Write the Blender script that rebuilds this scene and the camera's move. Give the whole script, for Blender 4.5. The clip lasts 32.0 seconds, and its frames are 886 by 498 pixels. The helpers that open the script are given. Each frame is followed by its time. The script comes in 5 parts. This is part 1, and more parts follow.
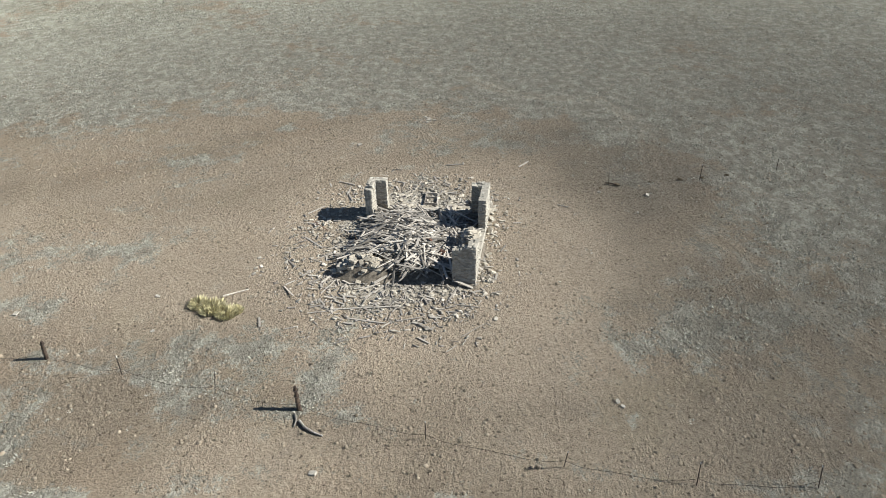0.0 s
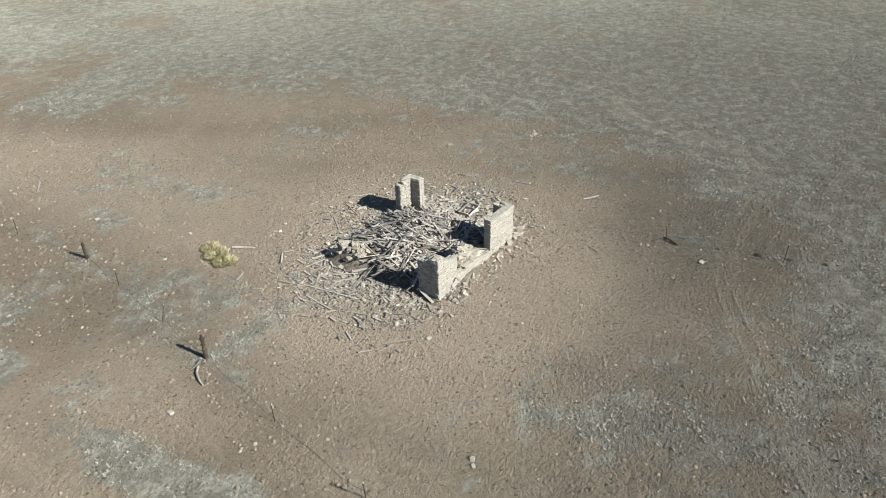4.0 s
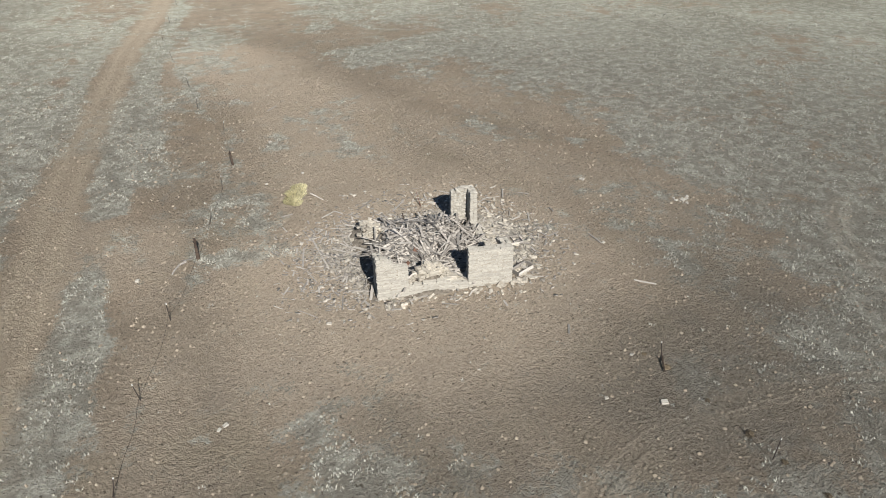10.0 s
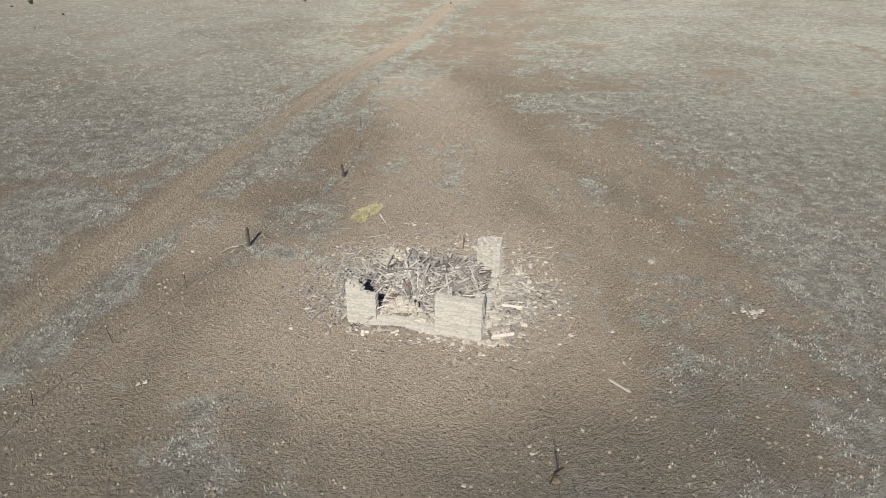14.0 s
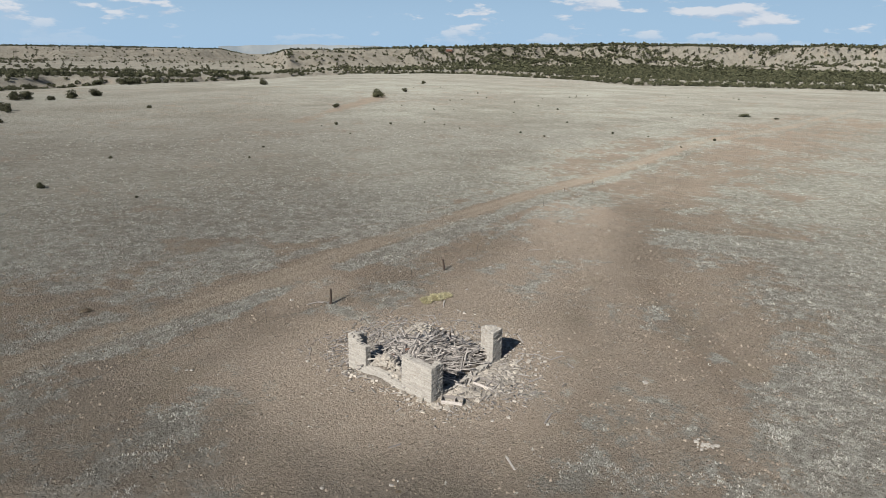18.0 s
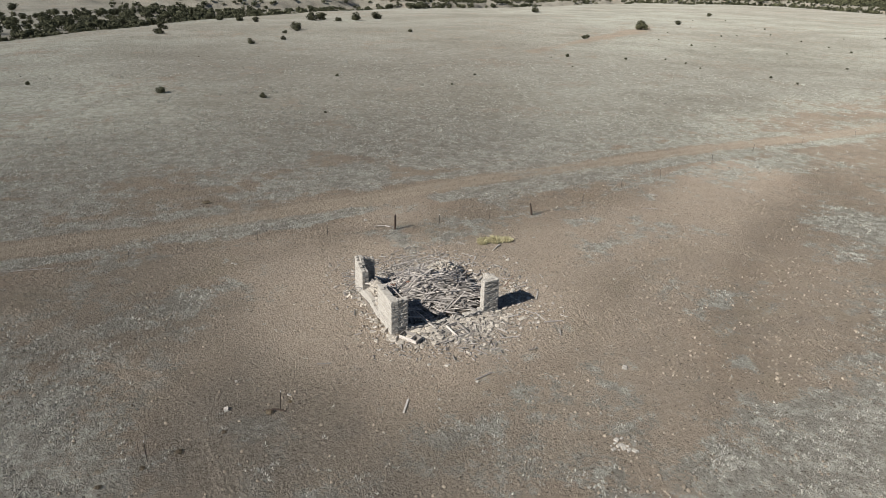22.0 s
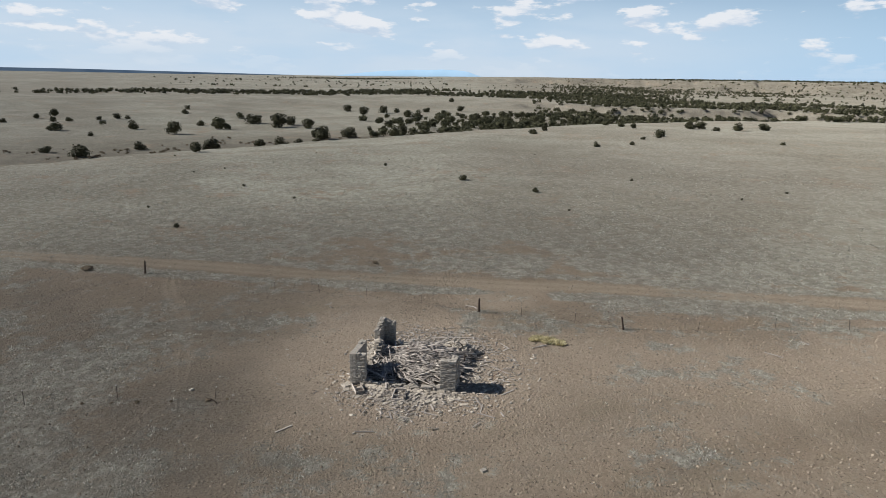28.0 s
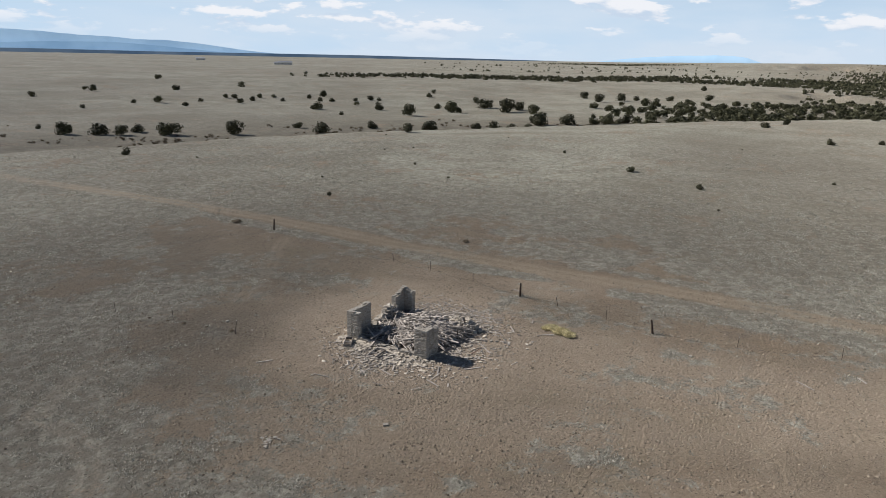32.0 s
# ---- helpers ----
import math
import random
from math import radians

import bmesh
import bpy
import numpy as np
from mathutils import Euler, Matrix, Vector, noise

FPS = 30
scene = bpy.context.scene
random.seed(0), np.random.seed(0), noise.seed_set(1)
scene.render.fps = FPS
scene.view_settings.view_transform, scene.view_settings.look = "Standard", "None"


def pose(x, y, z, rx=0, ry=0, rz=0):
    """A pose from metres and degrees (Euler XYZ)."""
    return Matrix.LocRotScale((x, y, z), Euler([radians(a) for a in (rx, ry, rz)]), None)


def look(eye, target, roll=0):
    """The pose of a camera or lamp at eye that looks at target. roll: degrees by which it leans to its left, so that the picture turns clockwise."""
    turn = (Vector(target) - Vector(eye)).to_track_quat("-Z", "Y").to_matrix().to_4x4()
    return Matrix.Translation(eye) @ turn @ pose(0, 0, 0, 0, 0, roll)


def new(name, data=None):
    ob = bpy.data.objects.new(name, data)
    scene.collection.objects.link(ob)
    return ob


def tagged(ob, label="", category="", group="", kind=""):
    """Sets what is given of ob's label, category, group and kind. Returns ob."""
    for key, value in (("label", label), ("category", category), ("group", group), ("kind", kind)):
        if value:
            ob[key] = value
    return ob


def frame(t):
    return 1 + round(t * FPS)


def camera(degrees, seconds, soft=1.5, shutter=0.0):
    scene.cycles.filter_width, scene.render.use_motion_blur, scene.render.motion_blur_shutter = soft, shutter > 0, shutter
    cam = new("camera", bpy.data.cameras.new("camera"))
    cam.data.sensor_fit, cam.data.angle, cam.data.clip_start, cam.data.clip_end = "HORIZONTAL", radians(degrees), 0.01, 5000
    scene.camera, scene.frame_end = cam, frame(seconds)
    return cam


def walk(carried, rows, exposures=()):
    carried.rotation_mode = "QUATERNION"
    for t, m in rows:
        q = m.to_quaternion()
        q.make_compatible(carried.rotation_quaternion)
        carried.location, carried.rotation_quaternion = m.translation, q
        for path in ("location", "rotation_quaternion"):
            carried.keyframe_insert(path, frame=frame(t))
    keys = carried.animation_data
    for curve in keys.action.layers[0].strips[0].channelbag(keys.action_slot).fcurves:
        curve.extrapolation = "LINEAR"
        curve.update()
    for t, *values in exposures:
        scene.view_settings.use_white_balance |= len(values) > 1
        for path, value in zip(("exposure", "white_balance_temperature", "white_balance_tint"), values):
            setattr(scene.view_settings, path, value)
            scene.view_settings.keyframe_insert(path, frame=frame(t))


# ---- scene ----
cam = camera(68.7, 32.0, soft=0.8)
EXPOSURES = [(0, 0.92, 6480, 5), (3, 0.78, 6450, 5), (6, 0.59, 6300, 4), (9, 0.44, 6380, 7), (13, 0.36, 6480, 9), (17, 0.23, 6350, 10), (19, 0.2, 6400, 11), (21, 0.38, 6450, 11), (23, 0.44, 6430, 10), (26, 0.48, 6480, 10), (29, 0.43, 6600, 11), (32, 0.54, 6650, 12)]
PATH = [
    (0, (-33.538, -2.272, 22.731), (-31.886, -2.233, 21.604), -1.1),
    (0.5, (-33.409, -4.291, 22.574), (-31.76, -4.153, 21.451), -1.2),
    (1, (-33.074, -6.447, 22.475), (-31.435, -6.204, 21.355), -1.4),
    (1.5, (-32.678, -8.316, 22.395), (-31.053, -7.981, 21.279), -1.3),
    (2, (-32.15, -10.205, 22.381), (-30.546, -9.776, 21.267), -1.1),
    (2.5, (-31.532, -12.143, 22.312), (-29.952, -11.617, 21.204), -1.4),
    (3, (-30.742, -14.202, 22.124), (-29.193, -13.57, 21.028), -1.5),
    (3.5, (-29.813, -16.039, 22.065), (-28.302, -15.314, 20.973), -1.6),
    (5.5, (-24.875, -22.241, 22.575), (-23.584, -21.187, 21.468), -1.0),
    (6, (-23.652, -23.564, 22.429), (-22.417, -22.44, 21.329), -0.5),
    (6.5, (-22.203, -24.803, 22.242), (-21.031, -23.609, 21.147), -0.6),
    (7, (-20.63, -26.36, 22.25), (-19.537, -25.087, 21.161), -0.9),
    (7.5, (-19.113, -27.639, 22.161), (-18.094, -26.302, 21.077), -0.9),
    (8, (-17.361, -28.883, 22.018), (-16.428, -27.479, 20.942), -0.9),
    (8.5, (-15.777, -29.898, 21.889), (-14.921, -28.44, 20.82), -0.8),
    (9, (-13.981, -30.869, 21.771), (-13.214, -29.359, 20.707), -0.6),
    (9.5, (-12.235, -31.599, 21.686), (-11.553, -30.048, 20.623), -0.6),
    (10, (-10.284, -32.375, 21.55), (-9.699, -30.782, 20.492), -0.5),
    (10.5, (-8.467, -32.87, 21.341), (-7.97, -31.244, 20.287), -0.3),
    (11, (-6.4, -33.374, 21.241), (-6.005, -31.718, 20.191), -0.2),
    (11.5, (-4.547, -33.619, 21.246), (-4.245, -31.945, 20.193), -0.0),
    (12, (-2.55, -33.833, 21.136), (-2.347, -32.143, 20.085), 0.1),
    (12.5, (-0.712, -33.94, 20.899), (-0.601, -32.238, 19.855), 0.2),
    (13, (1.266, -33.914, 20.938), (1.277, -32.21, 19.89), 0.4),
    (13.5, (3.255, -33.847, 20.972), (3.164, -32.125, 19.959), 0.4),
    (14, (5.554, -33.623, 20.99), (5.344, -31.868, 20.054), 0.3),
    (14.5, (7.628, -33.161, 20.904), (7.3, -31.384, 20.046), 0.3),
    (16.5, (15.899, -34.654, 20.929), (15.177, -32.918, 20.247), 1.8),
    (17, (19.003, -35.246, 21.034), (18.168, -33.543, 20.398), 1.1),
    (17.5, (21.864, -35.532, 20.989), (20.93, -33.867, 20.394), 1.0),
    (18, (24.125, -35.091, 21.025), (23.103, -33.471, 20.451), 1.0),
    (18.5, (25.924, -33.949, 21.169), (24.822, -32.382, 20.594), 1.2),
    (19, (27.692, -32.482, 21.251), (26.507, -30.978, 20.674), 1.2),
    (19.5, (29.282, -30.936, 21.289), (28.028, -29.502, 20.68), 1.2),
    (20, (30.957, -29.26, 21.359), (29.643, -27.915, 20.677), 1.3),
    (20.5, (32.456, -27.63, 21.376), (31.094, -26.373, 20.623), 1.3),
    (21, (33.95, -25.767, 21.414), (32.534, -24.602, 20.616), 1.3),
    (21.5, (35.24, -23.918, 21.474), (33.768, -22.831, 20.668), 1.4),
    (22, (36.419, -21.896, 21.49), (34.879, -20.886, 20.711), 1.5),
    (22.5, (37.553, -20.032, 21.552), (35.935, -19.088, 20.851), 1.5),
    (23, (38.782, -18.161, 21.704), (37.088, -17.294, 21.087), 1.7),
    (23.5, (39.691, -16.136, 21.799), (37.949, -15.356, 21.2), 1.7),
    (24, (40.56, -14.048, 21.882), (38.777, -13.364, 21.287), 1.8),
    (24.5, (41.231, -11.875, 21.984), (39.415, -11.284, 21.389), 1.7),
    (25, (41.693, -9.581, 21.959), (39.848, -9.09, 21.363), 1.7),
    (25.5, (42.113, -7.373, 22.098), (40.246, -6.978, 21.5), 1.5),
    (26, (42.783, -5.083, 22.274), (40.896, -4.791, 21.679), 1.6),
    (26.5, (43.836, -2.934, 22.388), (41.933, -2.739, 21.805), 1.5),
    (28.5, (50.225, 7.314, 22.698), (48.3, 7.111, 22.194), 1.5),
    (29, (51.524, 10.041, 22.825), (49.612, 9.742, 22.321), 1.6),
    (29.5, (51.255, 12.676, 22.731), (49.369, 12.29, 22.191), 1.5),
    (30, (50.63, 15.105, 22.857), (48.769, 14.632, 22.298), 1.5),
    (30.5, (49.822, 17.353, 22.944), (47.986, 16.796, 22.378), 1.5),
    (31, (48.881, 19.753, 23.001), (47.077, 19.106, 22.43), 1.4),
    (31.5, (47.94, 22.021, 23.142), (46.169, 21.29, 22.569), 1.4),
    (32, (46.747, 24.466, 23.226), (45.016, 23.646, 22.65), 1.3),
]
walk(cam, [(t, look(eye, target, roll)) for t, eye, target, roll in PATH], EXPOSURES)

# ---- light ----
SUN_AZ, SUN_EL = radians(271.0), radians(34.0)
world = bpy.data.worlds.new("sky")
scene.world = world
world.use_nodes = True
wn, wl = world.node_tree.nodes, world.node_tree.links
background = wn["Background"]
sky = wn.new("ShaderNodeTexSky")
sky.sky_type, sky.sun_disc = "NISHITA", False
sky.sun_elevation, sky.sun_rotation = SUN_EL, radians(90) - SUN_AZ
sky.altitude, sky.air_density, sky.dust_density, sky.ozone_density = 1800, 0.8, 0.12, 1.5


def sky_node(kind, inputs=(), **values):
    """A node of the sky with its settings and inputs; the key of an input is its name or number."""
    node = wn.new("ShaderNode" + kind)
    for key, value in values.items():
        if key == "operation":
            node.operation = value
        elif key == "data_type":
            node.data_type = value
        elif key == "interpolation_type":
            node.interpolation_type = value
    for key, value in inputs:
        if hasattr(value, "is_linked"):
            wl.new(value, node.inputs[key])
        else:
            node.inputs[key].default_value = value
    return node


def sky_math(op, a, b):
    return sky_node("Math", ((0, a), (1, b)), operation=op).outputs[0]


def sky_range(value, lo, hi, to_lo, to_hi):
    return sky_node("MapRange", (("Value", value), ("From Min", lo), ("From Max", hi), ("To Min", to_lo), ("To Max", to_hi)), interpolation_type="SMOOTHSTEP").outputs["Result"]


def sky_noise(scale, shift, detail, rough):
    mapped = sky_node("Mapping", (("Vector", way), ("Location", shift), ("Scale", scale))).outputs["Vector"]
    return sky_node("TexNoise", (("Vector", mapped), ("Scale", 1.0), ("Detail", detail), ("Roughness", rough))).outputs["Fac"]


def sky_mix(fac, a, b):
    return sky_node("Mix", (("Factor", fac), ("A", a), ("B", b)), data_type="RGBA").outputs["Result"]


way = wn.new("ShaderNodeTexCoord").outputs["Generated"]
height = sky_node("SeparateXYZ", (("Vector", way),)).outputs["Z"]
to_west = sky_node("VectorMath", ((0, way), (1, (-0.95, -0.31, 0.0))), operation="DOT_PRODUCT").outputs["Value"]
west = sky_range(to_west, 0.62, 0.96, 0.0, 1.0)
# haze near the horizon, a veil of thin high cloud in the west, and heaped clouds over both
air = sky_mix(sky_range(height, 0.0, 0.26, 1.0, 0.0), sky.outputs["Color"], (6.9, 10.1, 13.4, 1))
thin = sky_noise((3.0, 3.0, 14.0), (2.0, 0.5, 0.0), 5.0, 0.55)
veil = sky_math("MULTIPLY", sky_math("MULTIPLY", sky_range(height, 0.04, 0.14, 1.0, 0.0), west), sky_range(thin, 0.30, 0.56, 0.5, 1.0))
air = sky_mix(veil, air, (9.3, 11.2, 13.2, 1))
body = sky_noise((10.0, 10.0, 34.0), (0.0, 3.0, 0.0), 9.0, 0.56)
above = sky_noise((10.0, 10.0, 34.0), (0.0, 3.0, 0.36), 9.0, 0.56)
gather = sky_math("ADD", body, sky_math("MULTIPLY", sky_math("SUBTRACT", thin, 0.5), 0.35))
gather = sky_math("ADD", gather, sky_math("MULTIPLY", west, 0.035))
heaped = sky_math("MULTIPLY", sky_range(gather, 0.548, 0.615, 0.0, 0.9), sky_math("MULTIPLY", sky_range(height, 0.10, 0.42, 1.0, 0.0), sky_range(height, 0.012, 0.05, 0.15, 1.0)))
lit = sky_range(sky_math("SUBTRACT", body, above), -0.07, 0.09, 0.0, 1.0)
wl.new(sky_mix(heaped, air, sky_mix(lit, (8.3, 10.2, 12.5, 1), (13.2, 13.7, 14.4, 1))), background.inputs["Color"])
background.inputs["Strength"].default_value = 0.046

sun = new("sun", bpy.data.lights.new("sun", "SUN"))
sun.data.energy, sun.data.angle, sun.data.color = 5.0, radians(0.53), (1.0, 0.965, 0.91)
sun.matrix_world = look((60 * math.cos(SUN_AZ) * math.cos(SUN_EL), 60 * math.sin(SUN_AZ) * math.cos(SUN_EL), 60 * math.sin(SUN_EL)), (0, 0, 0))


# ---- numeric noise ----
def lattice(ix, iy, seed):
    n = (ix.astype(np.int64) * 374761393 + iy.astype(np.int64) * 668265263 + seed * 974634777) & 0xFFFFFFFF
    n = ((n ^ (n >> 13)) * 1274126177) & 0xFFFFFFFF
    return ((n ^ (n >> 16)) & 0xFFFF) / 65535.0


def vnoise(x, y, seed=0):
    ix, iy = np.floor(x), np.floor(y)
    fx, fy = x - ix, y - iy
    fx, fy = fx * fx * (3 - 2 * fx), fy * fy * (3 - 2 * fy)
    a, b = lattice(ix, iy, seed), lattice(ix + 1, iy, seed)
    c, d = lattice(ix, iy + 1, seed), lattice(ix + 1, iy + 1, seed)
    return (a * (1 - fx) + b * fx) * (1 - fy) + (c * (1 - fx) + d * fx) * fy


def fbm(x, y, seed=0, octaves=4):
    total, amp, size = 0.0, 0.5, 0.0
    for k in range(octaves):
        total = total + amp * vnoise(x * 2 ** k, y * 2 ** k, seed + 17 * k)
        size += amp
        amp *= 0.5
    return total / size


def smooth(a, b, v):
    k = np.clip((v - a) / (b - a), 0, 1)
    return k * k * (3 - 2 * k)


# ---- the lie of the land: columns by compass angle ----
LAND_AZ = [60, 90, 105, 120, 132, 136, 138.3, 141, 150, 162, 175, 190, 205, 222, 240, 262, 300, 420]
LAND = {
    "edge": [660, 660, 610, 880, 780, 690, 620, 560, 490, 400, 310, 230, 195, 171, 159, 162, 400, 660],
    "draw": [-4.6, -4.6, -4.6, -6, -11, -12, -14, -14, -14, -12, -9.5, -9, -9.5, -9.5, -9.5, -5, -5, -5],
    "draw_end": [760, 760, 720, 960, 860, 800, 720, 700, 620, 590, 600, 540, 330, 330, 330, 360, 600, 760],
    "bench": [-2, -2, -2, -1, -4, -4, -7, -5, -4, -4, -4, -4, -4.2, -4, -4, -4, -4, -2],
    "bench_end": [1000, 1000, 1000, 1100, 930, 900, 1600, 1400, 1350, 1200, 1100, 1000, 900, 700, 700, 900, 1000, 1000],
    "rim": [58, 58, 56, 36, 26, 24, 3, 25, 25, 22, 14, -1, -5, -6, -6, -6, -6, 50],
    "rim_at": [2150, 2150, 2150, 1520, 1280, 1230, 2500, 2150, 1950, 2200, 3000, 2200, 2500, 2500, 2500, 2500, 2500, 1700],
    "far": [58, 58, 56, 34, 14, 10, 3, 22, 26, 22, 18, -4, -16, -20, -22, -20, -16, 40],
}


def ease(a, b, v):
    k = np.clip((v - a) / np.maximum(b - a, 1e-6), 0, 1)
    return k * k * (3 - 2 * k)


def land(x, y):
    """Height of the ground."""
    x, y = np.asarray(x, float), np.asarray(y, float)
    r = np.hypot(x, y)
    az = np.degrees(np.arctan2(y, x)) % 360
    az = np.where(az < 60, az + 360, az)
    col = {k: np.interp(az, LAND_AZ, v) for k, v in LAND.items()}
    wob = 1 + 0.16 * (fbm(x / 90 + 7, y / 90, 5, 3) - 0.5)
    edge = col["edge"] * wob
    z = -0.17 + 0.30 * np.tanh(x / 15) * np.exp(-(r / 70) ** 2) + 0.10 * np.tanh(y / 20) * np.exp(-(r / 70) ** 2)
    z = z - 1.0 * ease(25, edge * 0.75, r) - 2.8 * ease(edge * 0.7, edge, r)
    z = z + (col["draw"] + 4) * ease(edge, edge + np.interp(az, [150, 185, 200, 250], [28, 20, 11, 11]), r)
    end = np.maximum(col["draw_end"] * (1 + 0.22 * (fbm(x / 70, y / 70 + 31, 9, 4) - 0.5)), edge + 60)
    z = z + (col["bench"] - col["draw"]) * ease(end, end + np.interp(az, [165, 178, 205], [30, 60, 350]), r)
    spur = np.abs(fbm(x / 210, y / 210, 21, 4) - 0.5) * 2
    top = col["rim_at"] * (0.86 + 0.34 * spur)
    rim0 = np.maximum(col["bench_end"], top - 420)
    z = z + (col["rim"] - col["bench"]) * (0.7 * ease(rim0, top, r) + 0.3 * ease(top - 240, top, r))
    gully = np.abs(fbm(x / 60, y / 60, 27, 3) - 0.5) * 2
    z = z - np.maximum(col["rim"], 0) * 0.45 * (1 - smooth(0.0, 0.35, gully)) * ease(top - 260, top - 90, r) * (1 - ease(top - 60, top + 40, r))
    z = z + (col["far"] - col["rim"]) * ease(col["rim_at"] * 1.2, 4800, r)
    rough = ease(edge, edge + 150, r)
    z = z + rough * 3.2 * (fbm(x / 45, y / 45, 41, 4) - 0.5) + 0.25 * ease(30, 120, r) * (fbm(x / 25, y / 25, 43, 3) - 0.5)
    return z + 0.05 * (fbm(x / 1.7, y / 1.7, 3, 3) - 0.5)


def lz(x, y):
    return float(land(np.array([x]), np.array([y]))[0])


def line_dist(x, y, pts):
    best = np.full(np.shape(x), 1e9)
    for (ax, ay), (bx, by) in zip(pts[:-1], pts[1:]):
        dx, dy = bx - ax, by - ay
        k = np.clip(((x - ax) * dx + (y - ay) * dy) / (dx * dx + dy * dy), 0, 1)
        best = np.minimum(best, np.hypot(x - ax - k * dx, y - ay - k * dy))
    return best


ROAD = [(-30, -150), (-28, -100), (-27.2, -60), (-26, -38), (-23.2, -15), (-22.2, 6), (-21.9, 21), (-20.3, 40), (-19, 58), (-15, 85), (-12, 150), (4, 215), (20, 330)]
FENCE = [(-22.6, -38.2), (-21.2, -33.6), (-17, -17), (-16.9, -12.1), (-16, -6.8), (-14.6, -0.9), (-12.9, 5.05), (-11.9, 9.3), (-10.7, 14.3), (-9.55, 18.7), (-9.7, 25.6), (-11.6, 33.5), (-12.1, 40.7), (-13.6, 52.5), (-14.7, 63), (-13.7, 73.5), (-11, 98), (-8.7, 121.5)]
OLD_LINE = [(6.6, -4.6), (7.7, -7.8), (8.1, -13.3), (8.2, -17.5), (8.6, -20.1), (9.8, -26.1), (11, -36)]
SPUR = [(-12.9, 5.05), (-9.5, 4.2), (-6.2, 3.2)]
TYRES = [[(18, -18.7), (15.2, -17.8), (11.45, -17.15), (8.2, -17.1), (5.1, -17.4), (2.7, -18.2), (0.3, -19.3), (-2.7, -20.6), (-5.3, -21.6), (-7.5, -22.7), (-9.5, -23.9), (-13.4, -26.8), (-18.5, -29.6)],
         [(3.6, 19.5), (4.2, 22.6), (5.2, 25.8), (7, 28.2), (11.5, 29.1)],
         [(20, -17.5), (24.3, -15.6), (24.6, -11.7), (25.6, -8.5), (27.4, -6.2), (30, -4.2)]]


# Patches of the ground: x, y, half-length, half-width, turn in degrees, strength
PALE_GRASS = [(7, -27, 7, 4.5, 150, 1.0), (16.5, -27.5, 6, 3.6, 110, 0.6), (26.5, 5.5, 6.5, 4.8, 100, 0.6), (22.9, 9, 4.8, 2.0, 95, 0.45), (41.5, -40.7, 13, 9, 129, 0.5), (33, -14, 13, 10, 104, 0.45), (25.9, -12, 5.4, 3, 74, 0.5), (45.5, 40, 15, 9, 47, 0.6),
              (28, 40, 10, 4.5, 38, 0.5), (2.2, -23.4, 3.4, 2, 177, 0.5), (-30, 10, 5, 3, 150, 0.85), (-35.5, 34, 15, 9.5, 140, 0.55), (13, 45, 7, 5, 10, 0.6), (16, 72, 40, 10, 96, 0.45), (12.2, 36, 6.4, 2.8, 107, 0.5), (-4.8, -41.7, 5.3, 3.2, 75, 0.6)]
PALE_STRIPS = [(-18.3, -1.5, 3.0, 1.7, 97, 0.65), (-16, 19, 4.6, 1.8, 80, 0.5), (-16.6, 29, 11, 2.6, 92, 0.85), (-20.6, -6.8, 5.2, 2.1, 80, 0.95), (17, -16, 3.6, 1.7, 135, 0.6), (13.6, 15.9, 4.5, 1.4, 129, 0.45), (18.4, 11.9, 4.4, 1.2, 117, 0.4)]
PALE_TUFTS = [(1.6, 14.4, 2.1, 1.0, 95, 0.65), (-8, -15.7, 2, 1.3, 120, 0.4), (-8.5, -11.4, 1.2, 0.8, 100, 0.45), (-12.4, 2.8, 1.6, 1.0, 90, 0.35), (-15.2, -4.5, 1.5, 0.7, 92, 0.35), (0.2, 18.4, 1.9, 0.7, 85, 0.4), (-5.4, 21.5, 2, 1, 98, 0.5),
              (14.1, -6.6, 1.6, 1, 120, 0.55), (-13.5, -10.4, 0.6, 0.4, 140, 0.6), (8.5, -15.4, 1.9, 1.3, 61, 0.45), (12.4, 19.7, 2.5, 1.4, 119, 0.4), (-10.6, 4.4, 1.4, 0.5, 160, 0.5)]
RED_SOIL = [(-37.6, 11.5, 4.3, 2.9, 40, 0.7), (-51.7, 53, 8.2, 4.2, 65, 0.75), (-35.4, 32, 10, 5, 60, 0.45), (-30, -8, 4.2, 2.5, 3, 0.5), (-27, 13.2, 5.4, 4, 95, 0.45), (-24, 4, 4.1, 2.9, 131, 0.4), (-61, 19.2, 5.6, 3.1, 125, 0.5), (-172, 205, 45, 5, 117, 0.9)]
DARK_SOIL = [(10.5, -16.5, 9.5, 7, 14, 1.0), (-5.4, -12.2, 2.1, 1.6, 120, 0.75), (-3.8, -16.5, 2.8, 1.6, 153, 0.7), (4.1, -16.1, 3.4, 1.9, 1, 0.6), (16.5, -11, 6.5, 4.4, 70, 0.85), (-12.5, -8, 2.5, 1.6, 124, 0.25), (-13.9, -16, 5.3, 3.3, 107, 0.6), (-14.6, 3, 1.5, 0.9, 86, 0.35),
             (-7.5, -21, 11, 6, 51, 0.6), (-3.3, -46, 17.7, 9.9, 65, 0.6), (18, -8, 8.9, 5.1, 94, 0.55), (-4.5, -35, 12.5, 6.8, 49, 0.7)]
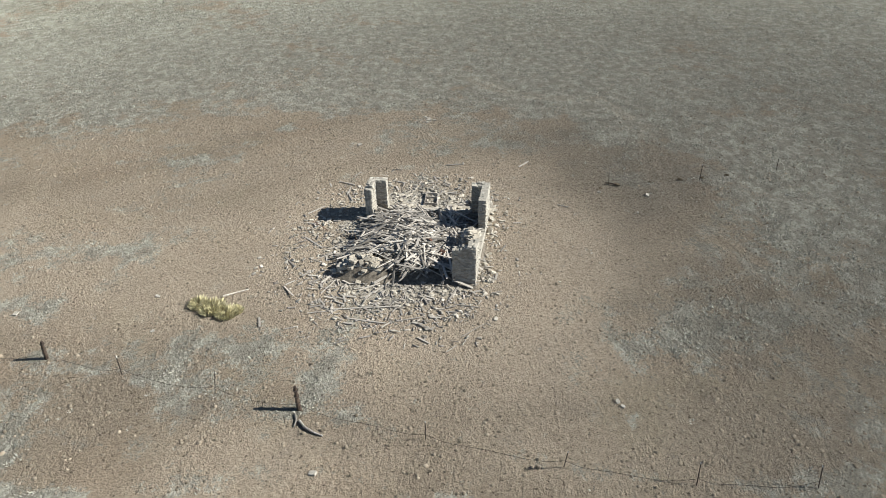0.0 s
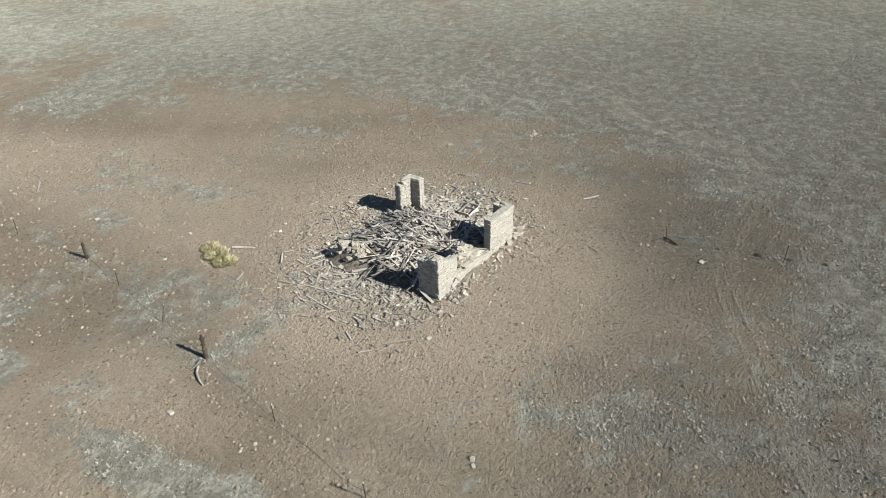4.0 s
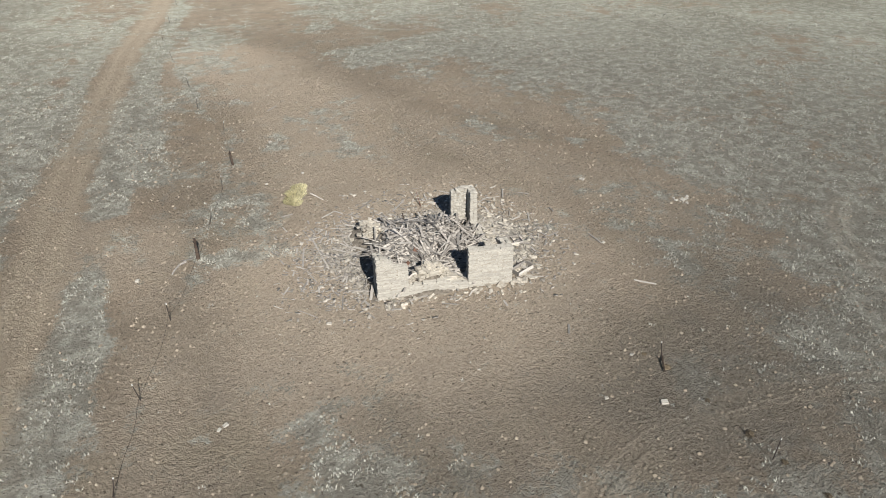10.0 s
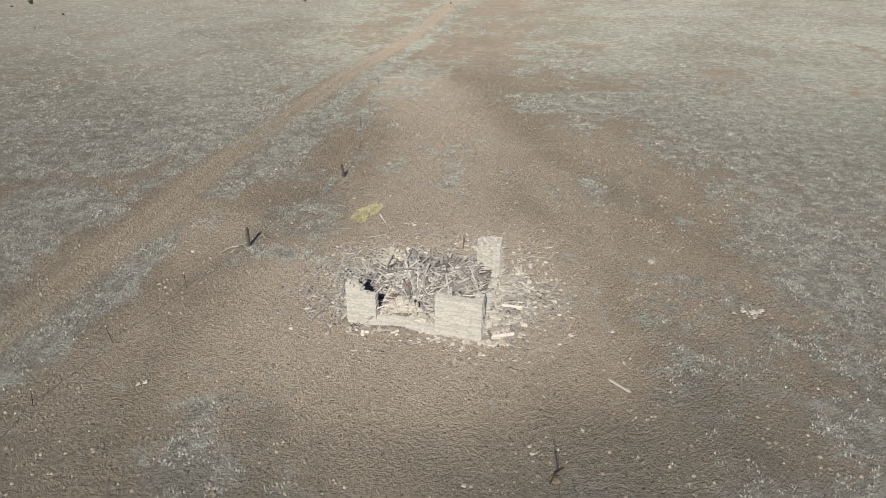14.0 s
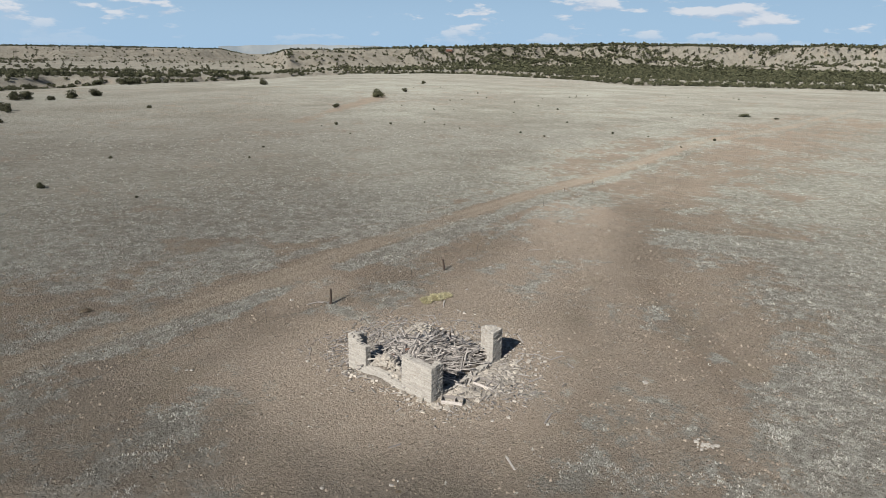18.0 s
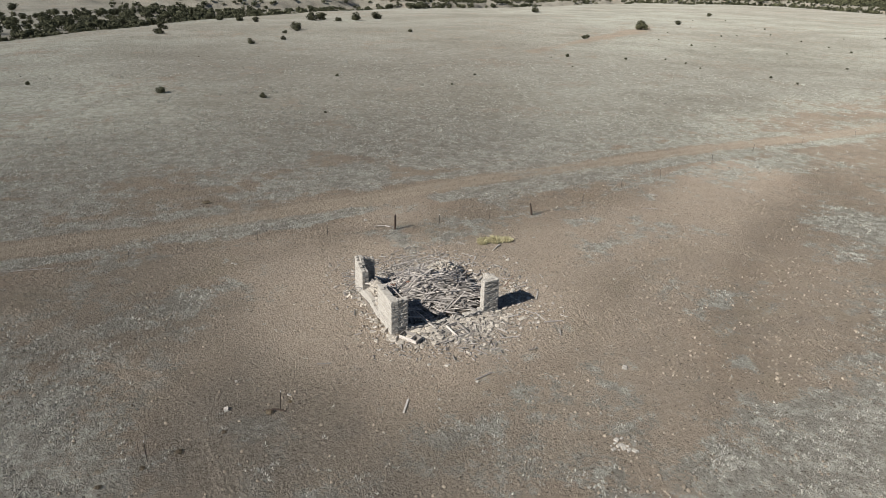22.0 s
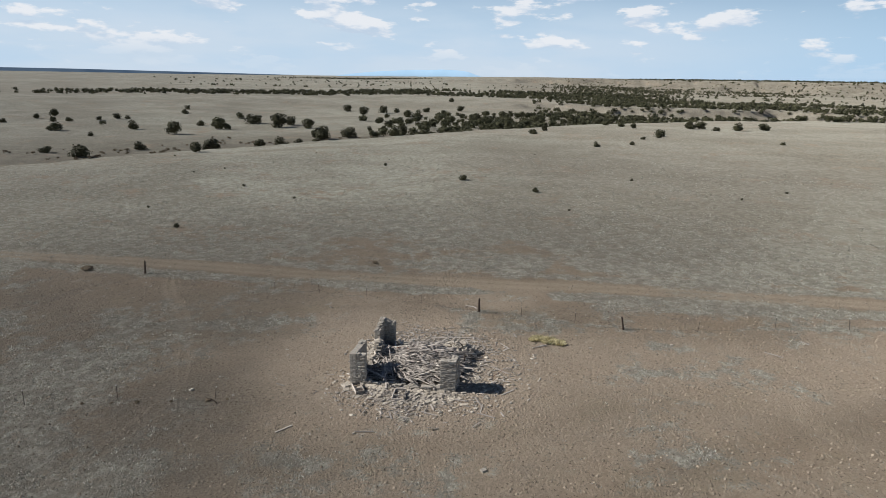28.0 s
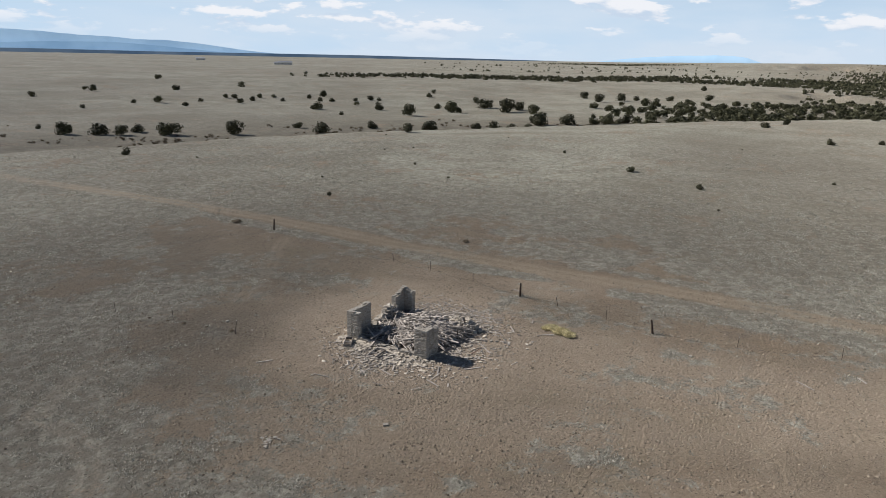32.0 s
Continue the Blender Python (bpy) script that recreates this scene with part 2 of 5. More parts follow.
PALE_SOIL = [(-16.8, 6, 6, 3, 101, 0.6), (-15, -6.7, 6, 2.6, 84, 0.5), (-8.4, -6.5, 6, 5, 114, 0.75), (-19, 7.8, 7, 3, 83, 0.45), (-3.5, -7.5, 9, 4.2, 177, 0.7), (10.5, 13.7, 26, 3.4, 113, 0.5), (13.8, 10.5, 17, 2.6, 129, 0.45), (0.4, 17.8, 6, 4.5, 94, 0.25), (25, 13, 13, 6.5, 100, 0.32), (15, 26, 14, 5, 115, 0.35)]


def patched(x, y, items):
    """How deep a place lies in the given patches, with ragged rims."""
    out = np.zeros(np.shape(x))
    rag = 1 + 0.9 * (fbm(x / 1.6, y / 1.6, 151, 4) - 0.5) + 0.9 * (fbm(x / 5, y / 5, 153, 3) - 0.5)
    for px, py, a, b, turn, k in items:
        c, s_ = math.cos(radians(turn)), math.sin(radians(turn))
        u, v = ((x - px) * c + (y - py) * s_) / a, ((y - py) * c - (x - px) * s_) / b
        out = np.maximum(out, k * np.exp(-(((u * u + v * v) * rag * 0.8) ** 1.5)))
    return out


# ---- materials ----
def material(name, rough=0.9, metal=0.0, spec=0.25):
    m = bpy.data.materials.new(name)
    m.use_nodes = True
    b = m.node_tree.nodes["Principled BSDF"]
    b.inputs["Roughness"].default_value, b.inputs["Metallic"].default_value = rough, metal
    b.inputs["Specular IOR Level"].default_value = spec if rough > 0.8 else 0.5
    return m, m.node_tree.nodes, m.node_tree.links, b


def noise_node(nodes, links, scale, detail=4.0, rough=0.6, vector=None, lin=None):
    n = nodes.new("ShaderNodeTexNoise")
    n.inputs["Scale"].default_value, n.inputs["Detail"].default_value, n.inputs["Roughness"].default_value = scale, detail, rough
    if vector is not None:
        links.new(vector, n.inputs["Vector"])
    if lin is None:
        return n.outputs["Fac"]
    r = nodes.new("ShaderNodeMapRange")
    r.interpolation_type = "SMOOTHSTEP"
    r.inputs["From Min"].default_value, r.inputs["From Max"].default_value = lin
    links.new(n.outputs["Fac"], r.inputs["Value"])
    return r.outputs["Result"]


def mix(nodes, links, fac, a, b, blend="MIX"):
    n = nodes.new("ShaderNodeMix")
    n.data_type, n.blend_type = "RGBA", blend
    for socket, value in (("Factor", fac), ("A", a), ("B", b)):
        if isinstance(value, (int, float)):
            n.inputs[socket].default_value = value
        elif isinstance(value, tuple):
            n.inputs[socket].default_value = (*value, 1)
        else:
            links.new(value, n.inputs[socket])
    return n.outputs["Result"]


def calc(nodes, links, op, a, b):
    n = nodes.new("ShaderNodeMath")
    n.operation, n.use_clamp = op, False
    for k, value in enumerate((a, b)):
        if isinstance(value, (int, float)):
            n.inputs[k].default_value = value
        else:
            links.new(value, n.inputs[k])
    return n.outputs[0]


def bump(nodes, links, shader, height, strength, distance):
    n = nodes.new("ShaderNodeBump")
    n.inputs["Strength"].default_value, n.inputs["Distance"].default_value = strength, distance
    links.new(height, n.inputs["Height"])
    links.new(n.outputs["Normal"], shader.inputs["Normal"])


def object_coords(nodes):
    return nodes.new("ShaderNodeTexCoord").outputs["Object"]


def simple_material(name, dark, light, scale, rough=0.9, bump_size=0.02, vary=0.5, metal=0.0, per_island=False, stretch_by=None):
    """Two colours by noise, with a third spread from piece to piece."""
    m, n, l, b = material(name, rough, metal)
    v = object_coords(n)
    if stretch_by:
        mp = n.new("ShaderNodeMapping")
        mp.inputs["Scale"].default_value = stretch_by
        l.new(v, mp.inputs["Vector"])
        v = mp.outputs["Vector"]
    big = noise_node(n, l, scale, 5, 0.65, v, (0.3, 0.7))
    fine = noise_node(n, l, scale * 7, 4, 0.7, v)
    c = mix(n, l, big, dark, light)
    pick = n.new("ShaderNodeNewGeometry").outputs["Random Per Island"] if per_island else n.new("ShaderNodeObjectInfo").outputs["Random"]
    spread = n.new("ShaderNodeMapRange")
    spread.inputs["To Min"].default_value, spread.inputs["To Max"].default_value = 1 - vary, 1 + vary * 0.6
    l.new(pick, spread.inputs["Value"])
    scale_c = n.new("ShaderNodeVectorMath")
    scale_c.operation = "SCALE"
    l.new(c, scale_c.inputs[0])
    l.new(calc(n, l, "MULTIPLY", spread.outputs["Result"], calc(n, l, "ADD", calc(n, l, "MULTIPLY", fine, 0.7), 0.65)), scale_c.inputs["Scale"])
    l.new(scale_c.outputs["Vector"], b.inputs["Base Color"])
    bump(n, l, b, fine, 0.6, bump_size)
    b.inputs["Diffuse Roughness"].default_value = 0.6 if rough > 0.8 else 0.3
    return m


def ground_material():
    m, n, l, b = material("dry_prairie_soil", 0.95, 0, 0.1)
    v = object_coords(n)
    att = n.new("ShaderNodeAttribute")
    att.attribute_name = "cover"
    split = n.new("ShaderNodeSeparateColor")
    l.new(att.outputs["Color"], split.inputs["Color"])
    bare, road, far, dust = split.outputs["Red"], split.outputs["Green"], split.outputs["Blue"], att.outputs["Alpha"]
    patch = noise_node(n, l, 0.10, 6, 0.62, v, (0.3, 0.7))
    mid = noise_node(n, l, 0.7, 6, 0.65, v, (0.32, 0.68))
    crumb = noise_node(n, l, 6.0, 5, 0.7, v, (0.30, 0.70))
    grit = noise_node(n, l, 16.0, 3, 0.6, v, (0.30, 0.70))
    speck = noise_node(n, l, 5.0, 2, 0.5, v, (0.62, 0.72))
    tone = n.new("ShaderNodeAttribute")
    tone.attribute_name = "tone"
    soil = mix(n, l, patch, (0.306, 0.249, 0.187), (0.418, 0.339, 0.254))
    straw = noise_node(n, l, 0.23, 5, 0.6, v, (0.50, 0.68))
    soil = mix(n, l, calc(n, l, "MULTIPLY", straw, 0.5), soil, (0.335, 0.285, 0.192))
    rusty = noise_node(n, l, 0.13, 5, 0.6, v, (0.48, 0.66))
    soil = mix(n, l, calc(n, l, "MULTIPLY", rusty, 0.36), soil, (0.375, 0.268, 0.182))
    worn = noise_node(n, l, 0.33, 6, 0.7, v, (0.52, 0.66))
    soil = mix(n, l, calc(n, l, "MULTIPLY", worn, 0.6), soil, (0.205, 0.180, 0.154))
    soil = mix(n, l, calc(n, l, "MULTIPLY", mid, 0.35), soil, (0.215, 0.178, 0.140))
    soil = mix(n, l, calc(n, l, "MULTIPLY", grit, 0.5), soil, mix(n, l, crumb, (0.125, 0.100, 0.076), (0.47, 0.392, 0.302)))
    trod = n.new("ShaderNodeAttribute")
    trod.attribute_name = "trod"
    soil = mix(n, l, calc(n, l, "MULTIPLY", trod.outputs["Fac"], 0.62), soil, mix(n, l, crumb, (0.375, 0.305, 0.234), (0.560, 0.465, 0.365)))
    grass = mix(n, l, crumb, (0.265, 0.254, 0.216), (0.450, 0.437, 0.380))
    grass = mix(n, l, calc(n, l, "MULTIPLY", grit, 0.5), grass, (0.388, 0.368, 0.31))
    clump = noise_node(n, l, 0.95, 6, 0.68, v, (0.44, 0.60))
    clump2 = calc(n, l, "MULTIPLY", clump, noise_node(n, l, 4.5, 4, 0.7, v, (0.38, 0.62)))
    grass = mix(n, l, calc(n, l, "MULTIPLY", clump2, 0.8), grass, (0.545, 0.525, 0.455))
    grass = mix(n, l, calc(n, l, "MULTIPLY", calc(n, l, "SUBTRACT", 1.0, clump), 0.5), grass, (0.205, 0.187, 0.154))
    tussock = noise_node(n, l, 1.9, 3, 0.6, v, (0.36, 0.64))
    far_grass = mix(n, l, patch, (0.445, 0.445, 0.360), (0.560, 0.557, 0.462))
    far_grass = mix(n, l, calc(n, l, "MULTIPLY", mid, 0.5), far_grass, (0.265, 0.252, 0.200))
    far_grass = mix(n, l, calc(n, l, "MULTIPLY", tussock, 0.6), far_grass, mix(n, l, crumb, (0.145, 0.138, 0.106), (0.60, 0.60, 0.525)))
    broad = noise_node(n, l, 0.014, 6, 0.66, v, (0.44, 0.62))
    far_grass = mix(n, l, calc(n, l, "MULTIPLY", broad, 0.6), far_grass, (0.215, 0.206, 0.157))
    sweep = noise_node(n, l, 0.0042, 6, 0.62, v, (0.42, 0.58))
    far_grass = mix(n, l, calc(n, l, "MULTIPLY", sweep, 0.42), far_grass, (0.255, 0.222, 0.178))
    bands = noise_node(n, l, 0.038, 7, 0.68, v, (0.47, 0.60))
    far_grass = mix(n, l, calc(n, l, "MULTIPLY", bands, 0.42), far_grass, (0.178, 0.163, 0.124))
    steep = n.new("ShaderNodeSeparateXYZ")
    l.new(n.new("ShaderNodeNewGeometry").outputs["True Normal"], steep.inputs["Vector"])
    bank = n.new("ShaderNodeMapRange")
    bank.interpolation_type = "SMOOTHSTEP"
    for key, value in (("From Min", 0.990), ("From Max", 0.945), ("To Min", 0.0), ("To Max", 1.0)):
        bank.inputs[key].default_value = value
    l.new(steep.outputs["Z"], bank.inputs["Value"])
    far_grass = mix(n, l, bank.outputs["Result"], far_grass, mix(n, l, patch, (0.205, 0.188, 0.152), (0.280, 0.262, 0.218)))
    far_grass = mix(n, l, calc(n, l, "MULTIPLY", calc(n, l, "SUBTRACT", 1.0, clump), 0.32), far_grass, (0.165, 0.160, 0.122))
    far_grass = mix(n, l, calc(n, l, "MULTIPLY", clump2, 0.55), far_grass, (0.56, 0.55, 0.485))
    beyond = n.new("ShaderNodeAttribute")
    beyond.attribute_name = "beyond"
    far_grass = mix(n, l, calc(n, l, "MULTIPLY", beyond.outputs["Fac"], 0.8), far_grass, mix(n, l, patch, (0.135, 0.122, 0.094), (0.215, 0.198, 0.158)))
    grass = mix(n, l, far, grass, far_grass)
    edge = calc(n, l, "ADD", bare, calc(n, l, "MULTIPLY", calc(n, l, "SUBTRACT", mid, 0.5), 0.75))
    edge = calc(n, l, "ADD", edge, calc(n, l, "MULTIPLY", calc(n, l, "SUBTRACT", crumb, 0.5), 0.55))
    step = n.new("ShaderNodeMapRange")
    step.interpolation_type = "SMOOTHSTEP"
    step.inputs["From Min"].default_value, step.inputs["From Max"].default_value = 0.26, 0.70
    l.new(edge, step.inputs["Value"])
    c = mix(n, l, calc(n, l, "ADD", calc(n, l, "MULTIPLY", step.outputs["Result"], 0.90), 0.05), grass, soil)
    c = mix(n, l, road, c, mix(n, l, crumb, (0.37, 0.306, 0.230), (0.505, 0.422, 0.322)))
    c = mix(n, l, calc(n, l, "MULTIPLY", dust, 0.75), c, mix(n, l, crumb, (0.285, 0.258, 0.220), (0.56, 0.528, 0.47)))
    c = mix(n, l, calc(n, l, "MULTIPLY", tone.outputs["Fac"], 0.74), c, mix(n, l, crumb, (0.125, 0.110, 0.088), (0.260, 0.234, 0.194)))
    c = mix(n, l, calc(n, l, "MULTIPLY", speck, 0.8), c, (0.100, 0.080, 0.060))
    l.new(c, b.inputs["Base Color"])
    lump = calc(n, l, "ADD", calc(n, l, "MULTIPLY", crumb, 0.75), calc(n, l, "MULTIPLY", grit, 0.45))
    coarse = noise_node(n, l, 2.6, 6, 0.75, v, (0.25, 0.75))
    relief = calc(n, l, "MULTIPLY", calc(n, l, "ADD", lump, calc(n, l, "MULTIPLY", coarse, 1.0)), calc(n, l, "SUBTRACT", 1.0, calc(n, l, "MULTIPLY", far, 0.6)))
    relief = calc(n, l, "MULTIPLY", relief, calc(n, l, "SUBTRACT", 1.0, calc(n, l, "MULTIPLY", trod.outputs["Fac"], 0.55)))
    bump(n, l, b, relief, 1.0, 0.22)
    b.inputs["Diffuse Roughness"].default_value = 0.65
    return m


SOIL = ground_material()
LIMESTONE = simple_material("pale_limestone", (0.315, 0.287, 0.247), (0.475, 0.443, 0.388), 3.5, 0.92, 0.03, 0.16)
LIMESTONE_LOOSE = simple_material("pale_limestone_rubble", (0.30, 0.265, 0.22), (0.50, 0.455, 0.39), 2.5, 0.62, 0.02, 0.45, per_island=True)
LIMESTONE_JOINED = simple_material("pale_limestone_courses", (0.315, 0.287, 0.247), (0.475, 0.443, 0.388), 3.5, 0.92, 0.03, 0.16, per_island=True)
RUBBLE_STONE = simple_material("dull_fallen_limestone", (0.37, 0.325, 0.262), (0.58, 0.525, 0.445), 2.5, 0.5, 0.02, 0.34)
DEAD_BRUSH = simple_material("dry_brown_brush", (0.10, 0.075, 0.05), (0.26, 0.21, 0.14), 3.0, 0.9, 0.02, 0.3)
MORTAR = simple_material("crumbling_mud_mortar", (0.24, 0.21, 0.17), (0.38, 0.34, 0.285), 3.0, 0.95, 0.02, 0.1)
OLD_WOOD = simple_material("weathered_grey_timber", (0.24, 0.212, 0.185), (0.58, 0.532, 0.478), 3.0, 0.5, 0.006, 0.66, stretch_by=(0.6, 6, 6))
OLD_WOOD_LOOSE = simple_material("weathered_grey_timber_scraps", (0.215, 0.188, 0.162), (0.50, 0.455, 0.405), 3.0, 0.52, 0.006, 0.6, per_island=True)
SCRAP_WOOD = simple_material("dull_timber_scraps", (0.21, 0.184, 0.158), (0.46, 0.418, 0.37), 3.0, 0.55, 0.006, 0.45, per_island=True)
GREY_BOARD = simple_material("dull_weathered_boards", (0.23, 0.204, 0.176), (0.50, 0.457, 0.408), 3.0, 0.55, 0.006, 0.45, stretch_by=(0.6, 6, 6))
DARK_WOOD = simple_material("dark_brown_timber", (0.045, 0.032, 0.026), (0.11, 0.08, 0.06), 3.0, 0.85, 0.006, 0.3)
MOUND_SOIL = simple_material("rubble_and_wood_chips", (0.085, 0.071, 0.057), (0.24, 0.207, 0.168), 5.0, 0.95, 0.05, 0.1)
RUST = simple_material("rusted_iron", (0.10, 0.052, 0.035), (0.20, 0.105, 0.07), 6.0, 0.8, 0.005, 0.2)
POST_STEEL = simple_material("dark_rusted_steel", (0.025, 0.020, 0.018), (0.075, 0.055, 0.045), 8.0, 0.7, 0.003, 0.2, metal=0.3)
JUNIPER = simple_material("juniper_foliage", (0.040, 0.042, 0.022), (0.105, 0.102, 0.055), 1.2, 0.85, 0.05, 0.35)
WOODS = simple_material("juniper_woods", (0.048, 0.052, 0.027), (0.118, 0.117, 0.064), 0.06, 0.85, 0.05, 0.45, per_island=True)
BARK = simple_material("grey_bark", (0.09, 0.075, 0.06), (0.19, 0.16, 0.13), 4.0, 0.9, 0.02, 0.2)
GREEN_GRASS = simple_material("yellow_green_bunch_grass", (0.48, 0.435, 0.245), (0.74, 0.675, 0.45), 1.5, 0.8, 0.01, 0.5, per_island=True)
DRY_GRASS = simple_material("dry_pale_grass", (0.35, 0.336, 0.290), (0.56, 0.542, 0.478), 0.4, 0.9, 0.01, 0.55, per_island=True)


def let_light_through(m, share):
    """Thin blades pass part of the light that falls on their other side."""
    n, l = m.node_tree.nodes, m.node_tree.links
    shader, out = n["Principled BSDF"], n["Material Output"]
    thin, blend = n.new("ShaderNodeBsdfTranslucent"), n.new("ShaderNodeMixShader")
    l.new(shader.inputs["Base Color"].links[0].from_socket, thin.inputs["Color"])
    blend.inputs[0].default_value = share
    l.new(shader.outputs[0], blend.inputs[1])
    l.new(thin.outputs[0], blend.inputs[2])
    l.new(blend.outputs[0], out.inputs["Surface"])


FAR_GRASS = simple_material("pale_plain_grass", (0.37, 0.362, 0.305), (0.54, 0.53, 0.46), 0.4, 0.9, 0.01, 0.32, per_island=True)
let_light_through(FAR_GRASS, 0.2)
let_light_through(DRY_GRASS, 0.32)
let_light_through(GREEN_GRASS, 0.35)
CLOD = simple_material("earth_clods", (0.20, 0.165, 0.125), (0.34, 0.285, 0.22), 0.7, 0.95, 0.01, 0.4, per_island=True)


def hazed_hill_material(name, low, high):
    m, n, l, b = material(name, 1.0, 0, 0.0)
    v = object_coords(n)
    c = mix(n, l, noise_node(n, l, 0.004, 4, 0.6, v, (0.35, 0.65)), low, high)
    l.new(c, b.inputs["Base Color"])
    # The colours hold painted air haze; the emission glows to stand in for it
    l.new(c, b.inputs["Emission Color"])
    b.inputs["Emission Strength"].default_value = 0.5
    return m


# ---- mesh helpers ----
def mesh_from(name, verts, faces, mat, smooth_shade=False):
    me = bpy.data.meshes.new(name)
    verts, faces = np.asarray(verts, np.float32), np.asarray(faces, np.int32)
    me.vertices.add(len(verts))
    me.vertices.foreach_set("co", verts.ravel())
    k = faces.shape[1]
    me.loops.add(faces.size)
    me.loops.foreach_set("vertex_index", faces.ravel())
    me.polygons.add(len(faces))
    me.polygons.foreach_set("loop_start", np.arange(0, faces.size, k, dtype=np.int32))
    me.polygons.foreach_set("loop_total", np.full(len(faces), k, np.int32))
    me.update(calc_edges=True)
    me.validate()
    me.materials.append(mat)
    if smooth_shade:
        me.polygons.foreach_set("use_smooth", np.ones(len(faces), bool))
    return me


def part(name, data, parent, m=None, label="", kind=""):
    """One mesh object under a thing, at the world pose m. data is a mesh or a (bmesh, material) pair."""
    if isinstance(data, tuple):
        me = bpy.data.meshes.new(name)
        data[0].to_mesh(me)
        data[0].free()
        me.materials.append(data[1])
        data = me
    ob = new(name, data)
    ob.parent = parent
    ob.matrix_parent_inverse = world_of(parent).inverted()
    ob.matrix_basis = m if m is not None else Matrix()
    return tagged(ob, label, kind=kind)


def world_of(ob):
    """The world pose of a thing or a part."""
    m = ob.matrix_basis if ob.parent is None else world_of(ob.parent) @ ob.matrix_parent_inverse @ ob.matrix_basis
    return m.copy()


def thing(name, place, label, category, group="", kind=""):
    e = new(name)
    e.location = place
    return tagged(e, label, category, group, kind)


def trs(loc, yaw=0.0, pitch=0.0, roll=0.0, scale=(1, 1, 1)):
    return Matrix.LocRotScale(loc, Euler((roll, pitch, yaw)), scale)


rng = random.Random(11)


def stone_mesh(seed, mat):
    """A rough squared block of unit size with knocked-off corners."""
    r = random.Random(seed)
    bm = bmesh.new()
    bmesh.ops.create_cube(bm, size=1.0)
    bmesh.ops.bevel(bm, geom=bm.edges[:], offset=0.07, segments=1, affect="EDGES")
    for v in bm.verts:
        v.co += Vector((r.uniform(-0.05, 0.05), r.uniform(-0.06, 0.06), r.uniform(-0.07, 0.07)))
    me = bpy.data.meshes.new("stone")
    bm.to_mesh(me)
    bm.free()
    me.materials.append(mat)
    return me


def plank_mesh(seed, mat):
    """A board of unit length, width and thickness, bowed, with split ends."""
    r = random.Random(seed)
    bm = bmesh.new()
    rings, n = [], 6
    bow, cup = r.uniform(-0.8, 0.8), r.uniform(-0.15, 0.15)
    for k in range(n + 1):
        s = k / n - 0.5
        ring = []
        for a, c in ((-0.5, -0.5), (0.5, -0.5), (0.5, 0.5), (-0.5, 0.5)):
            end = r.uniform(-0.05, 0.02) if k in (0, n) else 0
            ring.append(bm.verts.new((s + (end if k else -end), a * r.uniform(0.86, 1.0) + cup * s, c + bow * (0.25 - s * s) * 2)))
        rings.append(ring)
    for p, q in zip(rings[:-1], rings[1:]):
        for k in range(4):
            bm.faces.new((p[k], q[k], q[(k + 1) % 4], p[(k + 1) % 4]))
    bm.faces.new(rings[0])
    bm.faces.new(rings[-1][::-1])
    bmesh.ops.recalc_face_normals(bm, faces=bm.faces[:])
    me = bpy.data.meshes.new("plank")
    bm.to_mesh(me)
    bm.free()
    me.materials.append(mat)
    return me


STONES = [stone_mesh(k, LIMESTONE) for k in range(8)]
RUBBLE = [stone_mesh(k + 30, RUBBLE_STONE) for k in range(8)]
PLANKS = [plank_mesh(k, OLD_WOOD) for k in range(8)]
BOARDS = [plank_mesh(k + 50, GREY_BOARD) for k in range(8)]


def chip_mesh(seed, mat):
    r = random.Random(seed)
    bm = bmesh.new()
    bmesh.ops.create_cube(bm, size=1.0)
    for v in bm.verts:
        v.co += Vector((r.uniform(-0.25, 0.1), r.uniform(-0.2, 0.2), 0))
    me = bpy.data.meshes.new("chip")
    bm.to_mesh(me)
    bm.free()
    me.materials.append(mat)
    return me


CHIPS = [chip_mesh(k, SCRAP_WOOD) for k in range(4)]


def joined(meshes, matrices, mat, name):
    """Many copies of small meshes as one mesh."""
    vs, fs, count = [], [], 0
    for me, m in zip(meshes, matrices):
        co = np.empty(len(me.vertices) * 3, np.float32)
        me.vertices.foreach_get("co", co)
        a = np.array(m)
        vs.append(co.reshape(-1, 3) @ a[:3, :3].T + a[:3, 3])
        me.calc_loop_triangles()
        tri = np.empty(len(me.loop_triangles) * 3, np.int32)
        me.loop_triangles.foreach_get("vertices", tri)
        fs.append(tri.reshape(-1, 3) + count)
        count += len(me.vertices)
    return mesh_from(name, np.concatenate(vs), np.concatenate(fs), mat)


